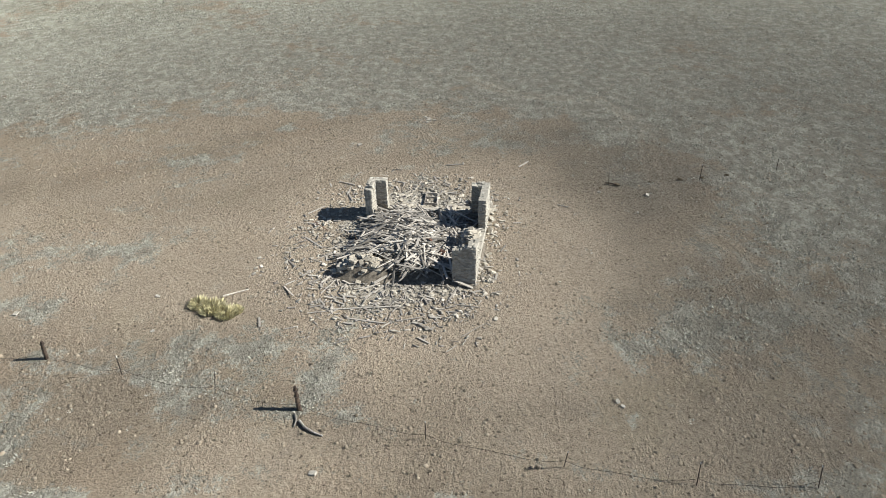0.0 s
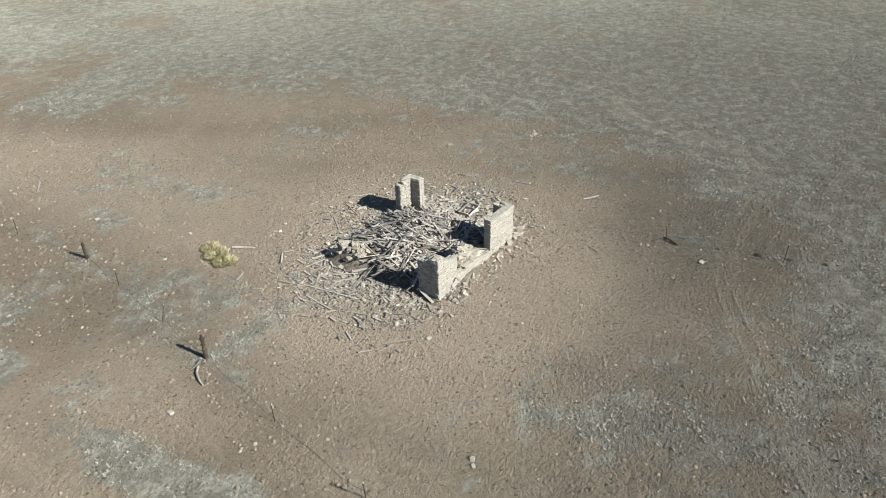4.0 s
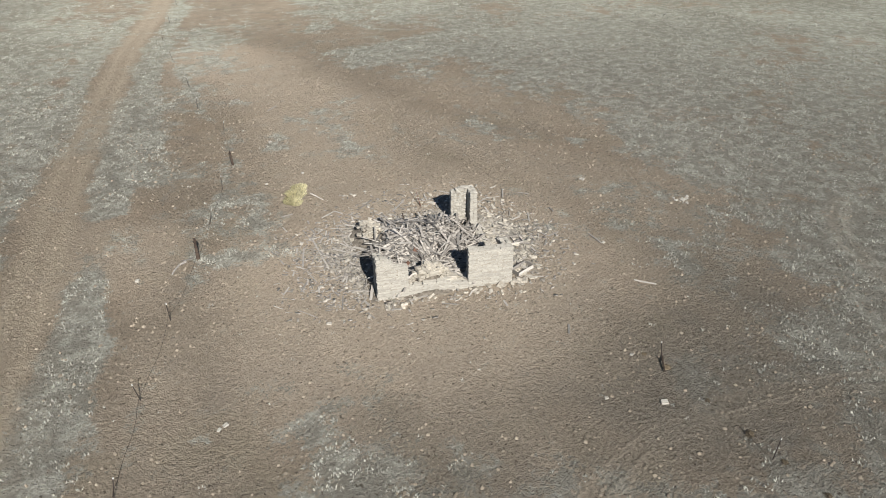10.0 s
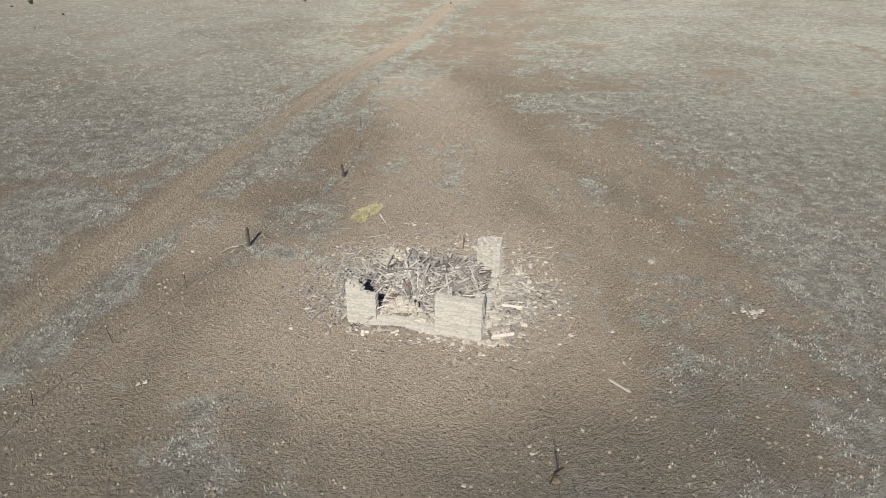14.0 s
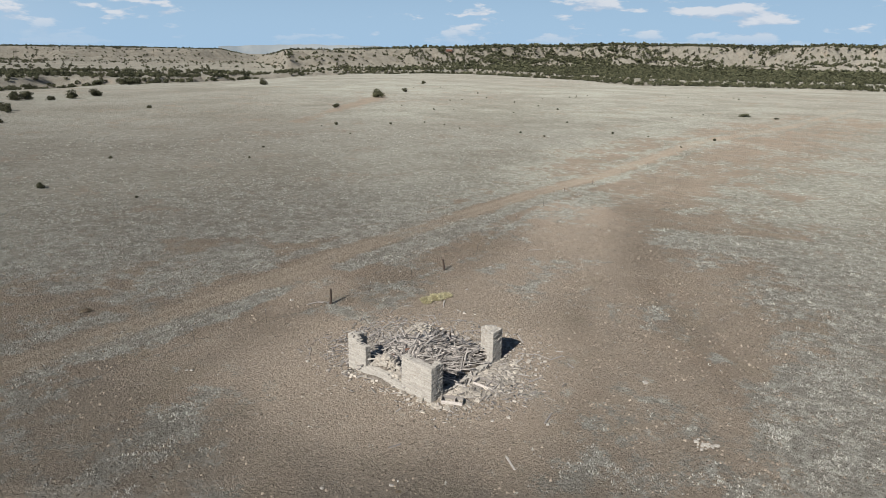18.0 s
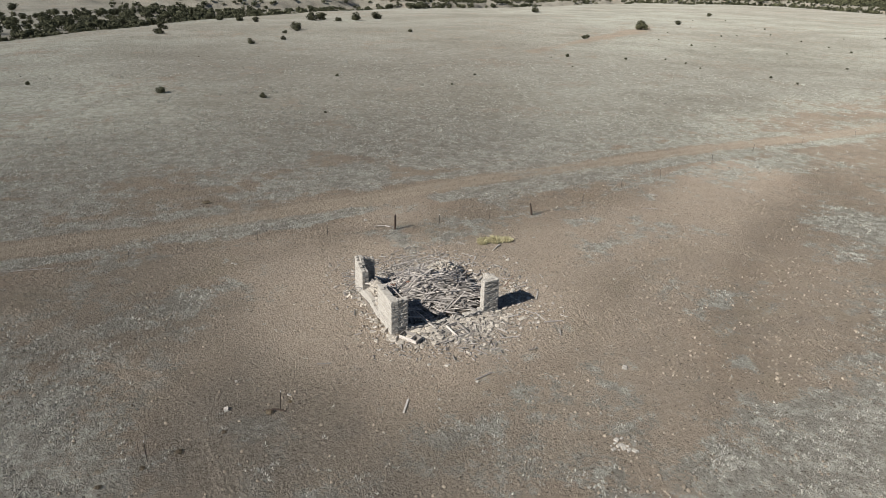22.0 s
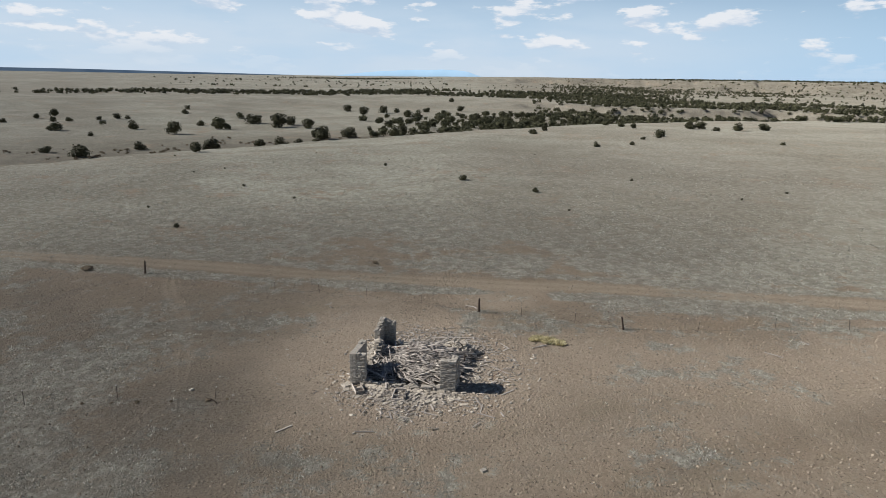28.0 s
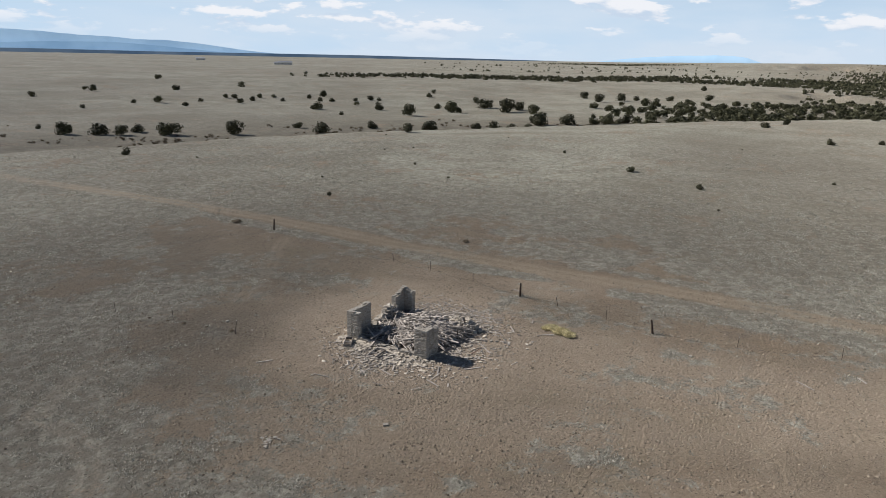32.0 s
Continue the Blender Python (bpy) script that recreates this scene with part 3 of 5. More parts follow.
# ---- the ground, one sheet to the horizon ----
def cover_masks(x, y):
    r = np.hypot(x, y)
    n1, n2, n3 = fbm(x / 9, y / 9, 61, 5), fbm(x / 28, y / 28, 67, 4), fbm(x / 3.0, y / 3.0, 71, 4)
    yard = 1 - smooth(11, 23, np.hypot((x - 1) / 1.05, y))
    lane = 1 - smooth(5, 15, line_dist(x, y, [(-20, -40), (-17, 0), (-15, 40), (-11, 80), (-4, 140)]))
    tongue = 1 - smooth(5, 17, line_dist(x, y, [(-2, 8), (-1, 34), (-9, 56), (-12, 90)]))
    ring = 1 - smooth(2, 7, line_dist(x, y, [(-8, 56), (0, 36), (12, 24), (18, 12), (19, 0), (16, -10)]))
    far_lane = (1 - smooth(8, 30, line_dist(x, y, [(-11, 70), (-8, 120), (6, 210), (14, 260)]))) * 0.85
    apron = 0.92 * (1 - smooth(8, 26, line_dist(x, y, [(0, 22), (3, 60), (4, 120), (14, 200)])))
    trail = (1 - smooth(1.5, 5, line_dist(x, y, [(-130, 120), (-165, 190), (-190, 238), (-215, 270)]))) * 0.9
    south = (1 - smooth(8, 22, line_dist(x, y, [(2, -8), (-6, -28)]))) * 0.8
    bare = np.maximum.reduce([yard * 1.05, lane, tongue * 0.95, ring * 0.9, south * 0.75, far_lane, apron, trail])
    bare = 0.16 - 0.18 * smooth(25, 60, r) + 0.8 * bare + 1.45 * (n1 - 0.52) + 0.6 * (n2 - 0.5) + 1.3 * (n3 - 0.5)
    bare = bare + 0.35 * patched(x, y, PALE_SOIL) + 0.75 * patched(x, y, RED_SOIL) - 0.9 * patched(x, y, PALE_GRASS) - 0.85 * patched(x, y, PALE_STRIPS) - 0.75 * patched(x, y, PALE_TUFTS)
    strip = np.exp(-(line_dist(x, y, FENCE) / 0.7) ** 2) + np.exp(-(line_dist(x, y, SPUR) / 0.9) ** 2) + 0.7 * np.exp(-(line_dist(x, y, OLD_LINE) / 0.5) ** 2)
    bare = bare - 0.5 * strip * (0.4 + n3)
    verge = np.exp(-((line_dist(x, y, ROAD) - 3.4) / 1.2) ** 2) * np.where(line_dist(x, y, FENCE) < 12, 1, 0.6)
    bare = bare - 1.5 * verge * smooth(0.36, 0.56, n1)
    strips = np.exp(-(line_dist(x, y, [(-21, -13), (-19.8, -2), (-19.6, 6)]) / 1.1) ** 2) + np.exp(-(line_dist(x, y, [(-18.8, 13), (-18.4, 24), (-16.5, 38), (-15.8, 60)]) / 1.2) ** 2)
    bare = bare - 1.1 * strips * smooth(0.3, 0.5, n3)
    d = line_dist(x, y, ROAD)
    ruts = np.exp(-((d - 0.85) / 0.42) ** 2)
    road = np.clip(0.8 * ruts + 0.46 * np.exp(-(d / 1.9) ** 2), 0, 1) * (0.58 + 0.5 * n3 + 0.5 * (n1 - 0.4)) * (1 - smooth(90, 240, r) * 0.5)
    for t in TYRES:
        road = np.maximum(road, 0.3 * np.exp(-((line_dist(x, y, t) - 0.42) / 0.26) ** 2) * (0.45 + 0.55 * smooth(0.3, 0.55, n1)))
    far = smooth(26, 82, r)
    return np.clip(bare, 0, 1), np.clip(road, 0, 1), far


def dust_mask(x, y):
    """Crumbled mortar and chips round the walls."""
    cx, cy = 0.8, 0.7
    a = np.arctan2(y - cy, x - cx)
    reach = 6.4 + 0.9 * np.cos(2 * a) + 1.1 * (fbm(x / 1.5, y / 1.5, 99, 4) - 0.5) * 4
    return 1 - smooth(0.72, 1.05, np.hypot(x - cx, y - cy) / reach)


def paint_cover(me, x, y):
    """What covers the ground at each point of a mesh: bare soil, wheel tracks, distance, dust, a darker tone, pale and
    trodden soil.
    """
    bare, road, far = cover_masks(x, y)
    drift = fbm(x / 8, y / 8, 121, 4) - 0.5
    # Broad zones of darker tone by place; the DARK_SOIL patches join them below
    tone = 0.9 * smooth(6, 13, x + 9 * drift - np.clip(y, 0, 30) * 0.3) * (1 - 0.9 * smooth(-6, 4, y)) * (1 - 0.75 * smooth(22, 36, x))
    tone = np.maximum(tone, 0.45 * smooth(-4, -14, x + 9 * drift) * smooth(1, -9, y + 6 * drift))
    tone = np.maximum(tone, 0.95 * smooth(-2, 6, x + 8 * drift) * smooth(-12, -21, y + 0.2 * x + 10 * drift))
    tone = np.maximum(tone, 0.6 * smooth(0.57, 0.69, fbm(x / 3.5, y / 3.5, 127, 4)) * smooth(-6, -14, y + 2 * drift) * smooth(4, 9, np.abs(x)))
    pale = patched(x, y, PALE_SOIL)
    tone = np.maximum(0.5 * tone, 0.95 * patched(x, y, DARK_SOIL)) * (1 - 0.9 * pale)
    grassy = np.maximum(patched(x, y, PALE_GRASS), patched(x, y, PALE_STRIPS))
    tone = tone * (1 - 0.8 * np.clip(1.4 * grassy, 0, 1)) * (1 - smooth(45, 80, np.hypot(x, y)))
    # A darker tone over the north-west plain too, fading out with distance
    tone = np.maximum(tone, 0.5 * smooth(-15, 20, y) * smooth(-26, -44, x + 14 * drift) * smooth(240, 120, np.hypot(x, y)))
    az = np.degrees(np.arctan2(y, x)) % 360
    rr, brink = np.hypot(x, y), np.interp(az, LAND_AZ, LAND["edge"]) * (1 + 0.16 * (fbm(x / 90 + 7, y / 90, 5, 3) - 0.5))
    beyond = ease(brink - 2, brink + 8, rr) * (1 - np.interp(az, [165, 182], [0.42, 0.8]) * ease(brink + 35, brink + 130, rr)) * smooth(85, 95, az) * (1 - smooth(255, 265, az))
    foot = np.interp(az, LAND_AZ, LAND["bench_end"])
    beyond = np.maximum(beyond, 0.9 * ease(foot - 60, foot + 150, rr) * smooth(100, 115, az) * (1 - smooth(172, 185, az)))
    trod = np.maximum(1 - smooth(7, 17, np.hypot(x + 0.5, (y + 1.5) / 1.15) + 6 * drift), 0.8 * (1 - smooth(3, 11, line_dist(x, y, [(-2, 6), (-1, 30), (-8, 50)]) + 6 * drift)))
    trod = np.maximum(trod * (1 - 0.8 * np.clip(tone, 0, 1)), 1.25 * pale)
    for line, k in zip(TYRES, (0.6, 0.35, 0.9)):
        trod = np.maximum(trod, k * np.exp(-((line_dist(x, y, line) - 0.41) / 0.24) ** 2))
    trod_layer = me.attributes.new("trod", "FLOAT", "POINT")
    trod_layer.data.foreach_set("value", np.clip(trod, 0, 1.25).astype(np.float32))
    gap_layer = me.attributes.new("beyond", "FLOAT", "POINT")
    gap_layer.data.foreach_set("value", np.clip(beyond, 0, 1).astype(np.float32))
    tone_layer = me.attributes.new("tone", "FLOAT", "POINT")
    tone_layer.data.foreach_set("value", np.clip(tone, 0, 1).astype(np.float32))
    layer = me.attributes.new("cover", "FLOAT_COLOR", "POINT")
    layer.data.foreach_set("color", np.stack([bare, road, far, dust_mask(x, y)], axis=-1).astype(np.float32).ravel())


def build_ground():
    radii = [0.5]
    while radii[-1] < 4850:
        radii.append(radii[-1] * (1.0215 if radii[-1] < 350 else 1.0145) if radii[-1] > 18 else radii[-1] + 0.38)
    radii = np.array(radii)
    ang = np.radians(np.concatenate([np.linspace(85, 250, 560, endpoint=False), np.linspace(250, 445, 260, endpoint=False)]))
    n_ang = len(ang)
    x = np.concatenate([[0.0], (radii[:, None] * np.cos(ang)).ravel()])
    y = np.concatenate([[0.0], (radii[:, None] * np.sin(ang)).ravel()])
    z = land(x, y)
    rings = len(radii)
    idx = 1 + np.arange(rings * n_ang).reshape(rings, n_ang)
    nxt = np.roll(idx, -1, axis=1)
    quads = np.stack([idx[:-1], idx[1:], nxt[1:], nxt[:-1]], axis=-1).reshape(-1, 4)
    tris = np.concatenate([quads[:, [0, 1, 2]], quads[:, [0, 2, 3]], np.stack([np.zeros(n_ang, int), idx[0], nxt[0]], axis=-1)])
    me = mesh_from("ground", np.stack([x, y, z], axis=-1), tris, SOIL, True)
    paint_cover(me, x, y)
    return tagged(new("ground", me), "dry brown prairie soil with patches of pale grey grass", "ground", kind="structure")


build_ground()


# ---- tyre ruts pressed into the soil ----
def smooth_line(pts, step=0.3):
    """Points along a smooth curve through pts."""
    p = np.array(pts, float)
    p = np.concatenate([[2 * p[0] - p[1]], p, [2 * p[-1] - p[-2]]])
    out = []
    for k in range(1, len(p) - 2):
        n = max(2, int(np.hypot(*(p[k + 1] - p[k])) / step))
        for u in np.arange(n) / n:
            out.append(0.5 * (2 * p[k] + (p[k + 1] - p[k - 1]) * u + (2 * p[k - 1] - 5 * p[k] + 4 * p[k + 1] - p[k + 2]) * u ** 2 + (3 * p[k] - p[k - 1] - 3 * p[k + 1] + p[k + 2]) * u ** 3))
    return np.array(out)


def tyre_rut(line, offset, seed):
    """A shallow rut between two low ridges; it fades out where the soil is hard."""
    p = smooth_line(line)
    d = np.gradient(p, axis=0)
    d /= np.linalg.norm(d, axis=1)[:, None]
    side = np.stack([-d[:, 1], d[:, 0]], -1)
    depth = smooth(0.32, 0.50, fbm(np.arange(len(p)) / 9.0, np.full(len(p), seed * 3.7), 17, 3))
    depth[:3] = depth[-3:] = 0
    rows = []
    for off, h in ((-0.30, -0.03), (-0.18, 0.032), (-0.09, 0.008), (0.09, 0.008), (0.18, 0.032), (0.30, -0.03)):
        q = p + side * (offset + off * (1 + 0.15 * (fbm(p[:, 0] * 1.5, p[:, 1] * 1.5 + off * 9, 19, 2) - 0.5))[:, None])
        rows.append(np.stack([q[:, 0], q[:, 1], land(q[:, 0], q[:, 1]) + (h + 0.05) * (0.3 + 0.7 * depth) - 0.03], -1))
    v, m = np.stack(rows, 1), len(p)
    idx = np.arange(m * 6).reshape(m, 6)
    f_ = np.stack([idx[:-1, :-1], idx[1:, :-1], idx[1:, 1:], idx[:-1, 1:]], -1).reshape(-1, 4)
    v = v.reshape(-1, 3)
    me = mesh_from("tyre_rut", v, f_.tolist(), SOIL, True)
    paint_cover(me, v[:, 0], v[:, 1])
    tagged(new("tyre_rut", me), "shallow tyre rut pressed into the dry soil", "tyre track", kind="structure")


for k, line in enumerate(TYRES):
    tyre_rut(line, 0.41, 2 * k + 1)
    tyre_rut(line, -0.41, 2 * k + 2)


# ---- distance: hills past the plain, with blue air haze painted into their colours ----
def ridge(name, az0, az1, dist, heights, base, mat, label):
    n = 160
    vs, fs = [], []
    for k in range(n + 1):
        a = radians(az0 + (az1 - az0) * k / n)
        h = np.interp(k / n, np.linspace(0, 1, len(heights)), heights)
        h = h + 0.08 * h * (float(fbm(np.array([k / 9.0]), np.array([az0]), 5, 4)[0]) - 0.5) * 2
        for d, z in ((dist, base), (dist, max(h, base + 1)), (dist + 120, base)):
            vs.append((d * math.cos(a), d * math.sin(a), z))
    for k in range(n):
        i = 3 * k
        fs += [(i, i + 3, i + 4, i + 1), (i + 1, i + 4, i + 5, i + 2)]
    return tagged(new(name, mesh_from(name, vs, fs, mat)), label, "hills", kind="structure")


HILLS = hazed_hill_material("hazy_blue_mountains", (0.27, 0.43, 0.60), (0.33, 0.50, 0.67))
NEAR_HILLS = hazed_hill_material("hazy_blue_foothills", (0.21, 0.36, 0.53), (0.26, 0.42, 0.59))
FAINT_HILLS = hazed_hill_material("faint_hazy_mountains", (0.25, 0.385, 0.52), (0.27, 0.405, 0.54))
LOW_HILLS = hazed_hill_material("hazy_dark_woods", (0.06, 0.10, 0.155), (0.10, 0.145, 0.20))
FAR_MESA = hazed_hill_material("hazy_pale_mesa", (0.15, 0.175, 0.19), (0.22, 0.235, 0.235))
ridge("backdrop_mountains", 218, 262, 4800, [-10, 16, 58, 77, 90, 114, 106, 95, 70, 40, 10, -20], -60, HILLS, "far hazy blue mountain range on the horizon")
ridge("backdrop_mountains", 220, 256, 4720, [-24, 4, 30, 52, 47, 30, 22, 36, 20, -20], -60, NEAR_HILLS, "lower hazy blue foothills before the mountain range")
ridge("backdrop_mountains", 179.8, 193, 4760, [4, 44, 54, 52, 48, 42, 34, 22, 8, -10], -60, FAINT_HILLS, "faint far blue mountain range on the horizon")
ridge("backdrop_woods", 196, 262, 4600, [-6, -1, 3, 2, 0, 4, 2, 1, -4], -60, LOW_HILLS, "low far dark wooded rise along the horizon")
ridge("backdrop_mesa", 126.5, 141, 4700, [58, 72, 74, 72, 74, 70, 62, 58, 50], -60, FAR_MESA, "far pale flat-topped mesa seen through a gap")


# ---- the ruined cabin: standing wall corners ----
SW, SE, NE, NW = Vector((-3.55, -3.42)), Vector((4.18, -4.58)), Vector((4.98, 3.42)), Vector((-2.75, 4.75))
THICK = 0.48


LAID = {}


def lay_wall(owner, p0, p1, inward, base, top, jag, skip0=0.0, rough=0.014, small=False):
    """Courses of rough stones along p0-p1 (outer face), two leaves thick, up to the height top(s)."""
    d = (p1 - p0)
    length = d.length
    d = d.normalized()
    yaw = math.atan2(d.y, d.x)
    z, rest_me, rest_m = base, [], []
    while z < base + 2.9:
        h = rng.uniform(0.05, 0.10) if small else rng.uniform(0.055, 0.12)
        for leaf in (0, 1):
            s = skip0 - rng.uniform(0, 0.04)
            while s < length - 0.08:
                w = min((rng.uniform(0.11, 0.26) if small else rng.uniform(0.2, 0.5)) if rng.random() < 0.5 else (rng.uniform(0.2, 0.42) if small else rng.uniform(0.45, 1.05)), length - s + rng.uniform(0.0, 0.03))
                if length - s - w < 0.14:
                    w = length - s
                mid = s + w / 2
                if z + h * 0.6 < base + top(mid) + rng.uniform(-jag, jag):
                    off = THICK * (0.25 + 0.5 * leaf) + rng.uniform(-rough, rough)
                    c = p0 + d * mid + inward * off
                    m = trs((c.x, c.y, z + h / 2), yaw + rng.uniform(-0.02, 0.02), rng.uniform(-0.02, 0.02), rng.uniform(-0.03, 0.03), (w * 0.985, THICK * 0.52, h * rng.uniform(0.955 - 5 * (rough - 0.014), 1.03 - 3 * (rough - 0.014))))
                    LAID[owner.name] = LAID.get(owner.name, 0) + 1
                    if LAID[owner.name] <= 300:
                        part("stone", rng.choice(STONES), owner, m)
                    else:
                        rest_me.append(rng.choice(STONES))
                        rest_m.append(m)
                s += w
        z += h
    if rest_me:
        part("upper_stones", joined(rest_me, rest_m, LIMESTONE_JOINED, "upper_stones"), owner, label="further courses of thin pale limestone", kind="stuff")
    core = bmesh.new()
    n = max(2, int(length / 0.3))
    for k in range(n):
        s0, s1 = max(length * k / n, skip0) + (0.04 if k == 0 else 0), length * (k + 1) / n - (0.04 if k == n - 1 else 0)
        t = top((s0 + s1) / 2) - 0.14
        if t < 0.1 or s1 <= s0:
            continue
        low = [core.verts.new((*(p0 + d * s + inward * o), base - 0.15)) for s, o in ((s0, 0.014), (s1, 0.014), (s1, THICK - 0.014), (s0, THICK - 0.014))]
        high = [core.verts.new((v.co.x, v.co.y, base + t)) for v in low]
        for i in range(4):
            core.faces.new((low[i], low[(i + 1) % 4], high[(i + 1) % 4], high[i]))
        core.faces.new(high)
    bmesh.ops.remove_doubles(core, verts=core.verts[:], dist=0.002)
    bmesh.ops.recalc_face_normals(core, faces=core.faces[:])
    part("mortar_core", (core, MORTAR), owner, label="crumbling earth mortar between the stones")


def profile(*pts):
    xs, hs = [p[0] for p in pts], [p[1] for p in pts]
    return lambda s: float(np.interp(s, xs, hs))


front = (SE - SW).normalized()
inside = Vector((-front.y, front.x))
east = (NE - SE).normalized()
east_in = Vector((-east.y, east.x))
north = (NW - NE).normalized()
north_in = Vector((-north.y, north.x))
west = (SW - NW).normalized()
west_in = Vector((-west.y, west.x))

corner = thing("ruined_wall_corner", (SW.x, SW.y, -0.35), "standing corner of a ruined wall in pale roughly coursed limestone", "ruin wall", "ruined cabin walls")
lay_wall(corner, SW, SW + front * 1.75, inside, -0.33, profile((0, 2.68), (0.45, 2.64), (0.5, 2.42), (0.8, 2.36), (0.85, 2.2), (1.75, 2.08)), 0.03)
lay_wall(corner, SW - west * 1.35, SW, west_in, -0.33, profile((0, 2.35), (0.4, 2.5), (1.35, 2.66)), 0.05, 0.0, 0.026, True)

sill = thing("ruined_wall_sill", ((SW + front * 3.4).x, (SW + front * 3.4).y, -0.2), "low broken stone wall left below a fallen opening", "ruin wall", "ruined cabin walls")
lay_wall(sill, SW + front * 1.77, SW + front * 5.2, inside, -0.3, profile((0, 0.7), (0.5, 0.66), (1.2, 0.82), (1.9, 0.86), (2.6, 0.66), (3.43, 0.5)), 0.08)

corner = thing("ruined_wall_corner", (SE.x, SE.y, -0.15), "standing corner of a ruined pale limestone wall, widest of the fragments", "ruin wall", "ruined cabin walls")
lay_wall(corner, SW + front * 5.22, SE, inside, -0.2, profile((0, 2.56), (1.2, 2.5), (2.6, 2.5)), 0.012)
lay_wall(corner, SE, SE + east * 1.2, east_in, -0.16, profile((0, 2.5), (0.6, 2.45), (1.2, 2.36)), 0.05, THICK, 0.026, True)

corner = thing("ruined_wall_corner", (NE.x, NE.y, -0.1), "tall standing corner of a ruined pale limestone wall beside boards", "ruin wall", "ruined cabin walls")
lay_wall(corner, NE - east * 1.15, NE, east_in, -0.14, profile((0, 2.5), (1.15, 2.5)), 0.012, 0.0, 0.026, True)
lay_wall(corner, NE, NE + north * 1.55, north_in, -0.14, profile((0, 2.5), (1.3, 2.48), (1.35, 2.36), (1.55, 2.3)), 0.02, THICK, 0.026, True)

stub = thing("ruined_wall_stub", (-2.7, 3.5, -0.35), "low collapsed stump of a pale stone wall among rubble", "ruin wall", "ruined cabin walls")
lay_wall(stub, Vector((-2.62, 4.75)), Vector((-2.9, 2.15)), Vector((1, -0.1)).normalized(), -0.35, profile((0, 0.75), (0.5, 0.95), (1.6, 1.0), (2.2, 0.8), (2.6, 0.45)), 0.08)


footing = thing("ruined_wall_footing", ((SE.x + NE.x) / 2, (SE.y + NE.y) / 2, -0.15), "lowest courses of a fallen pale stone wall, half buried", "ruin wall", "ruined cabin walls")
lay_wall(footing, SE + east * 1.22, NE - east * 1.17, east_in, -0.2, profile((0, 0.42), (0.8, 0.3), (2.4, 0.22), (4.2, 0.28), (5.6, 0.4)), 0.1, 0.0, 0.026, True)


# ---- debris inside the walls ----
def inside_at(u, v):
    """A place inside the walls: u along the front from west to east, v from front to back."""
    a, b = SW.lerp(SE, u), NW.lerp(NE, u)
    return a.lerp(b, v)


def heap(u, v):
    h = 0.10 + 0.72 * math.exp(-((u - 0.42) / 0.33) ** 2 - ((v - 0.55) / 0.30) ** 2) + 0.30 * math.exp(-((u - 0.75) / 0.2) ** 2 - ((v - 0.8) / 0.2) ** 2)
    h += 1.3 * math.exp(-((u - 0.40) / 0.14) ** 2 - ((v - 0.07) / 0.09) ** 2)
    h += 0.85 * math.exp(-((u - 0.06) / 0.13) ** 2 - ((v - 0.84) / 0.15) ** 2)
    edge = max(0.0, min(1.0, min(u + 0.10, 1.10 - u, v + 0.05, 1.10 - v) / 0.14))
    return -0.25 + (h + 0.08) * edge


pile = thing("timber_pile", (0.8, 0.3, -0.2), "heap of weathered grey boards fallen inside the ruined walls", "debris")
grid = bmesh.new()
cells, rows_v = 34, []
for i in range(cells + 1):
    row = []
    for j in range(cells + 1):
        u, v = -0.1 + 1.2 * i / cells, -0.02 + 1.12 * j / cells
        p = inside_at(u, v)
        row.append(grid.verts.new((p.x, p.y, heap(u, v) - 0.06 + 0.10 * (float(fbm(np.array([p.x * 2.0]), np.array([p.y * 2.0]), 3, 3)[0]) - 0.5))))
    rows_v.append(row)
for i in range(cells):
    for j in range(cells):
        grid.faces.new((rows_v[i][j], rows_v[i + 1][j], rows_v[i + 1][j + 1], rows_v[i][j + 1]))
part("rubble_mound", (grid, MOUND_SOIL), pile, label="earth, wood chips and crumbled mortar under the boards")

lost_m, lost_me = [], []
for k in range(1300):
    while True:
        u, v = rng.gauss(0.45, 0.24), rng.gauss(0.55, 0.26)
        if 0.03 < u < 0.97 and 0.10 < v < 0.97 and not (u < 0.21 and v > 0.66):
            break
    p = inside_at(u, v)
    big = k < 295
    length = rng.uniform(1.4, 3.4) if big else rng.uniform(0.5, 1.8)
    yaw = rng.gauss(math.pi / 2, 0.55) if rng.random() < 0.5 else rng.uniform(0, math.pi)
    if rng.random() < 0.5:
        yaw = math.atan2(v - 0.22, (u - 0.45) * 1.0) + rng.gauss(0, 0.3)
    du, dv = math.cos(yaw) * length * 0.3 / 7.8, math.sin(yaw) * length * 0.3 / 8.0
    rise = heap(min(max(u + du, 0), 1), min(max(v + dv, 0), 1)) - heap(min(max(u - du, 0), 1), min(max(v - dv, 0), 1))
    pitch = -math.atan2(rise, length * 0.6) * 0.8 + rng.gauss(0, 0.11)
    z = heap(u, v) + rng.uniform(0.0, 0.34) + abs(math.sin(pitch)) * length * 0.12
    m = trs((p.x, p.y, z), yaw, pitch, rng.gauss(0, 0.3), (length, rng.uniform(0.07, 0.16), rng.uniform(0.02, 0.042)))
    if big:
        part("plank", rng.choice(PLANKS), pile, m)
    else:
        lost_m.append(m)
        lost_me.append(rng.choice(PLANKS))
part("plank_scraps", joined(lost_me, lost_m, OLD_WOOD_LOOSE, "plank_scraps"), pile, label="short broken lengths of grey board", kind="stuff")

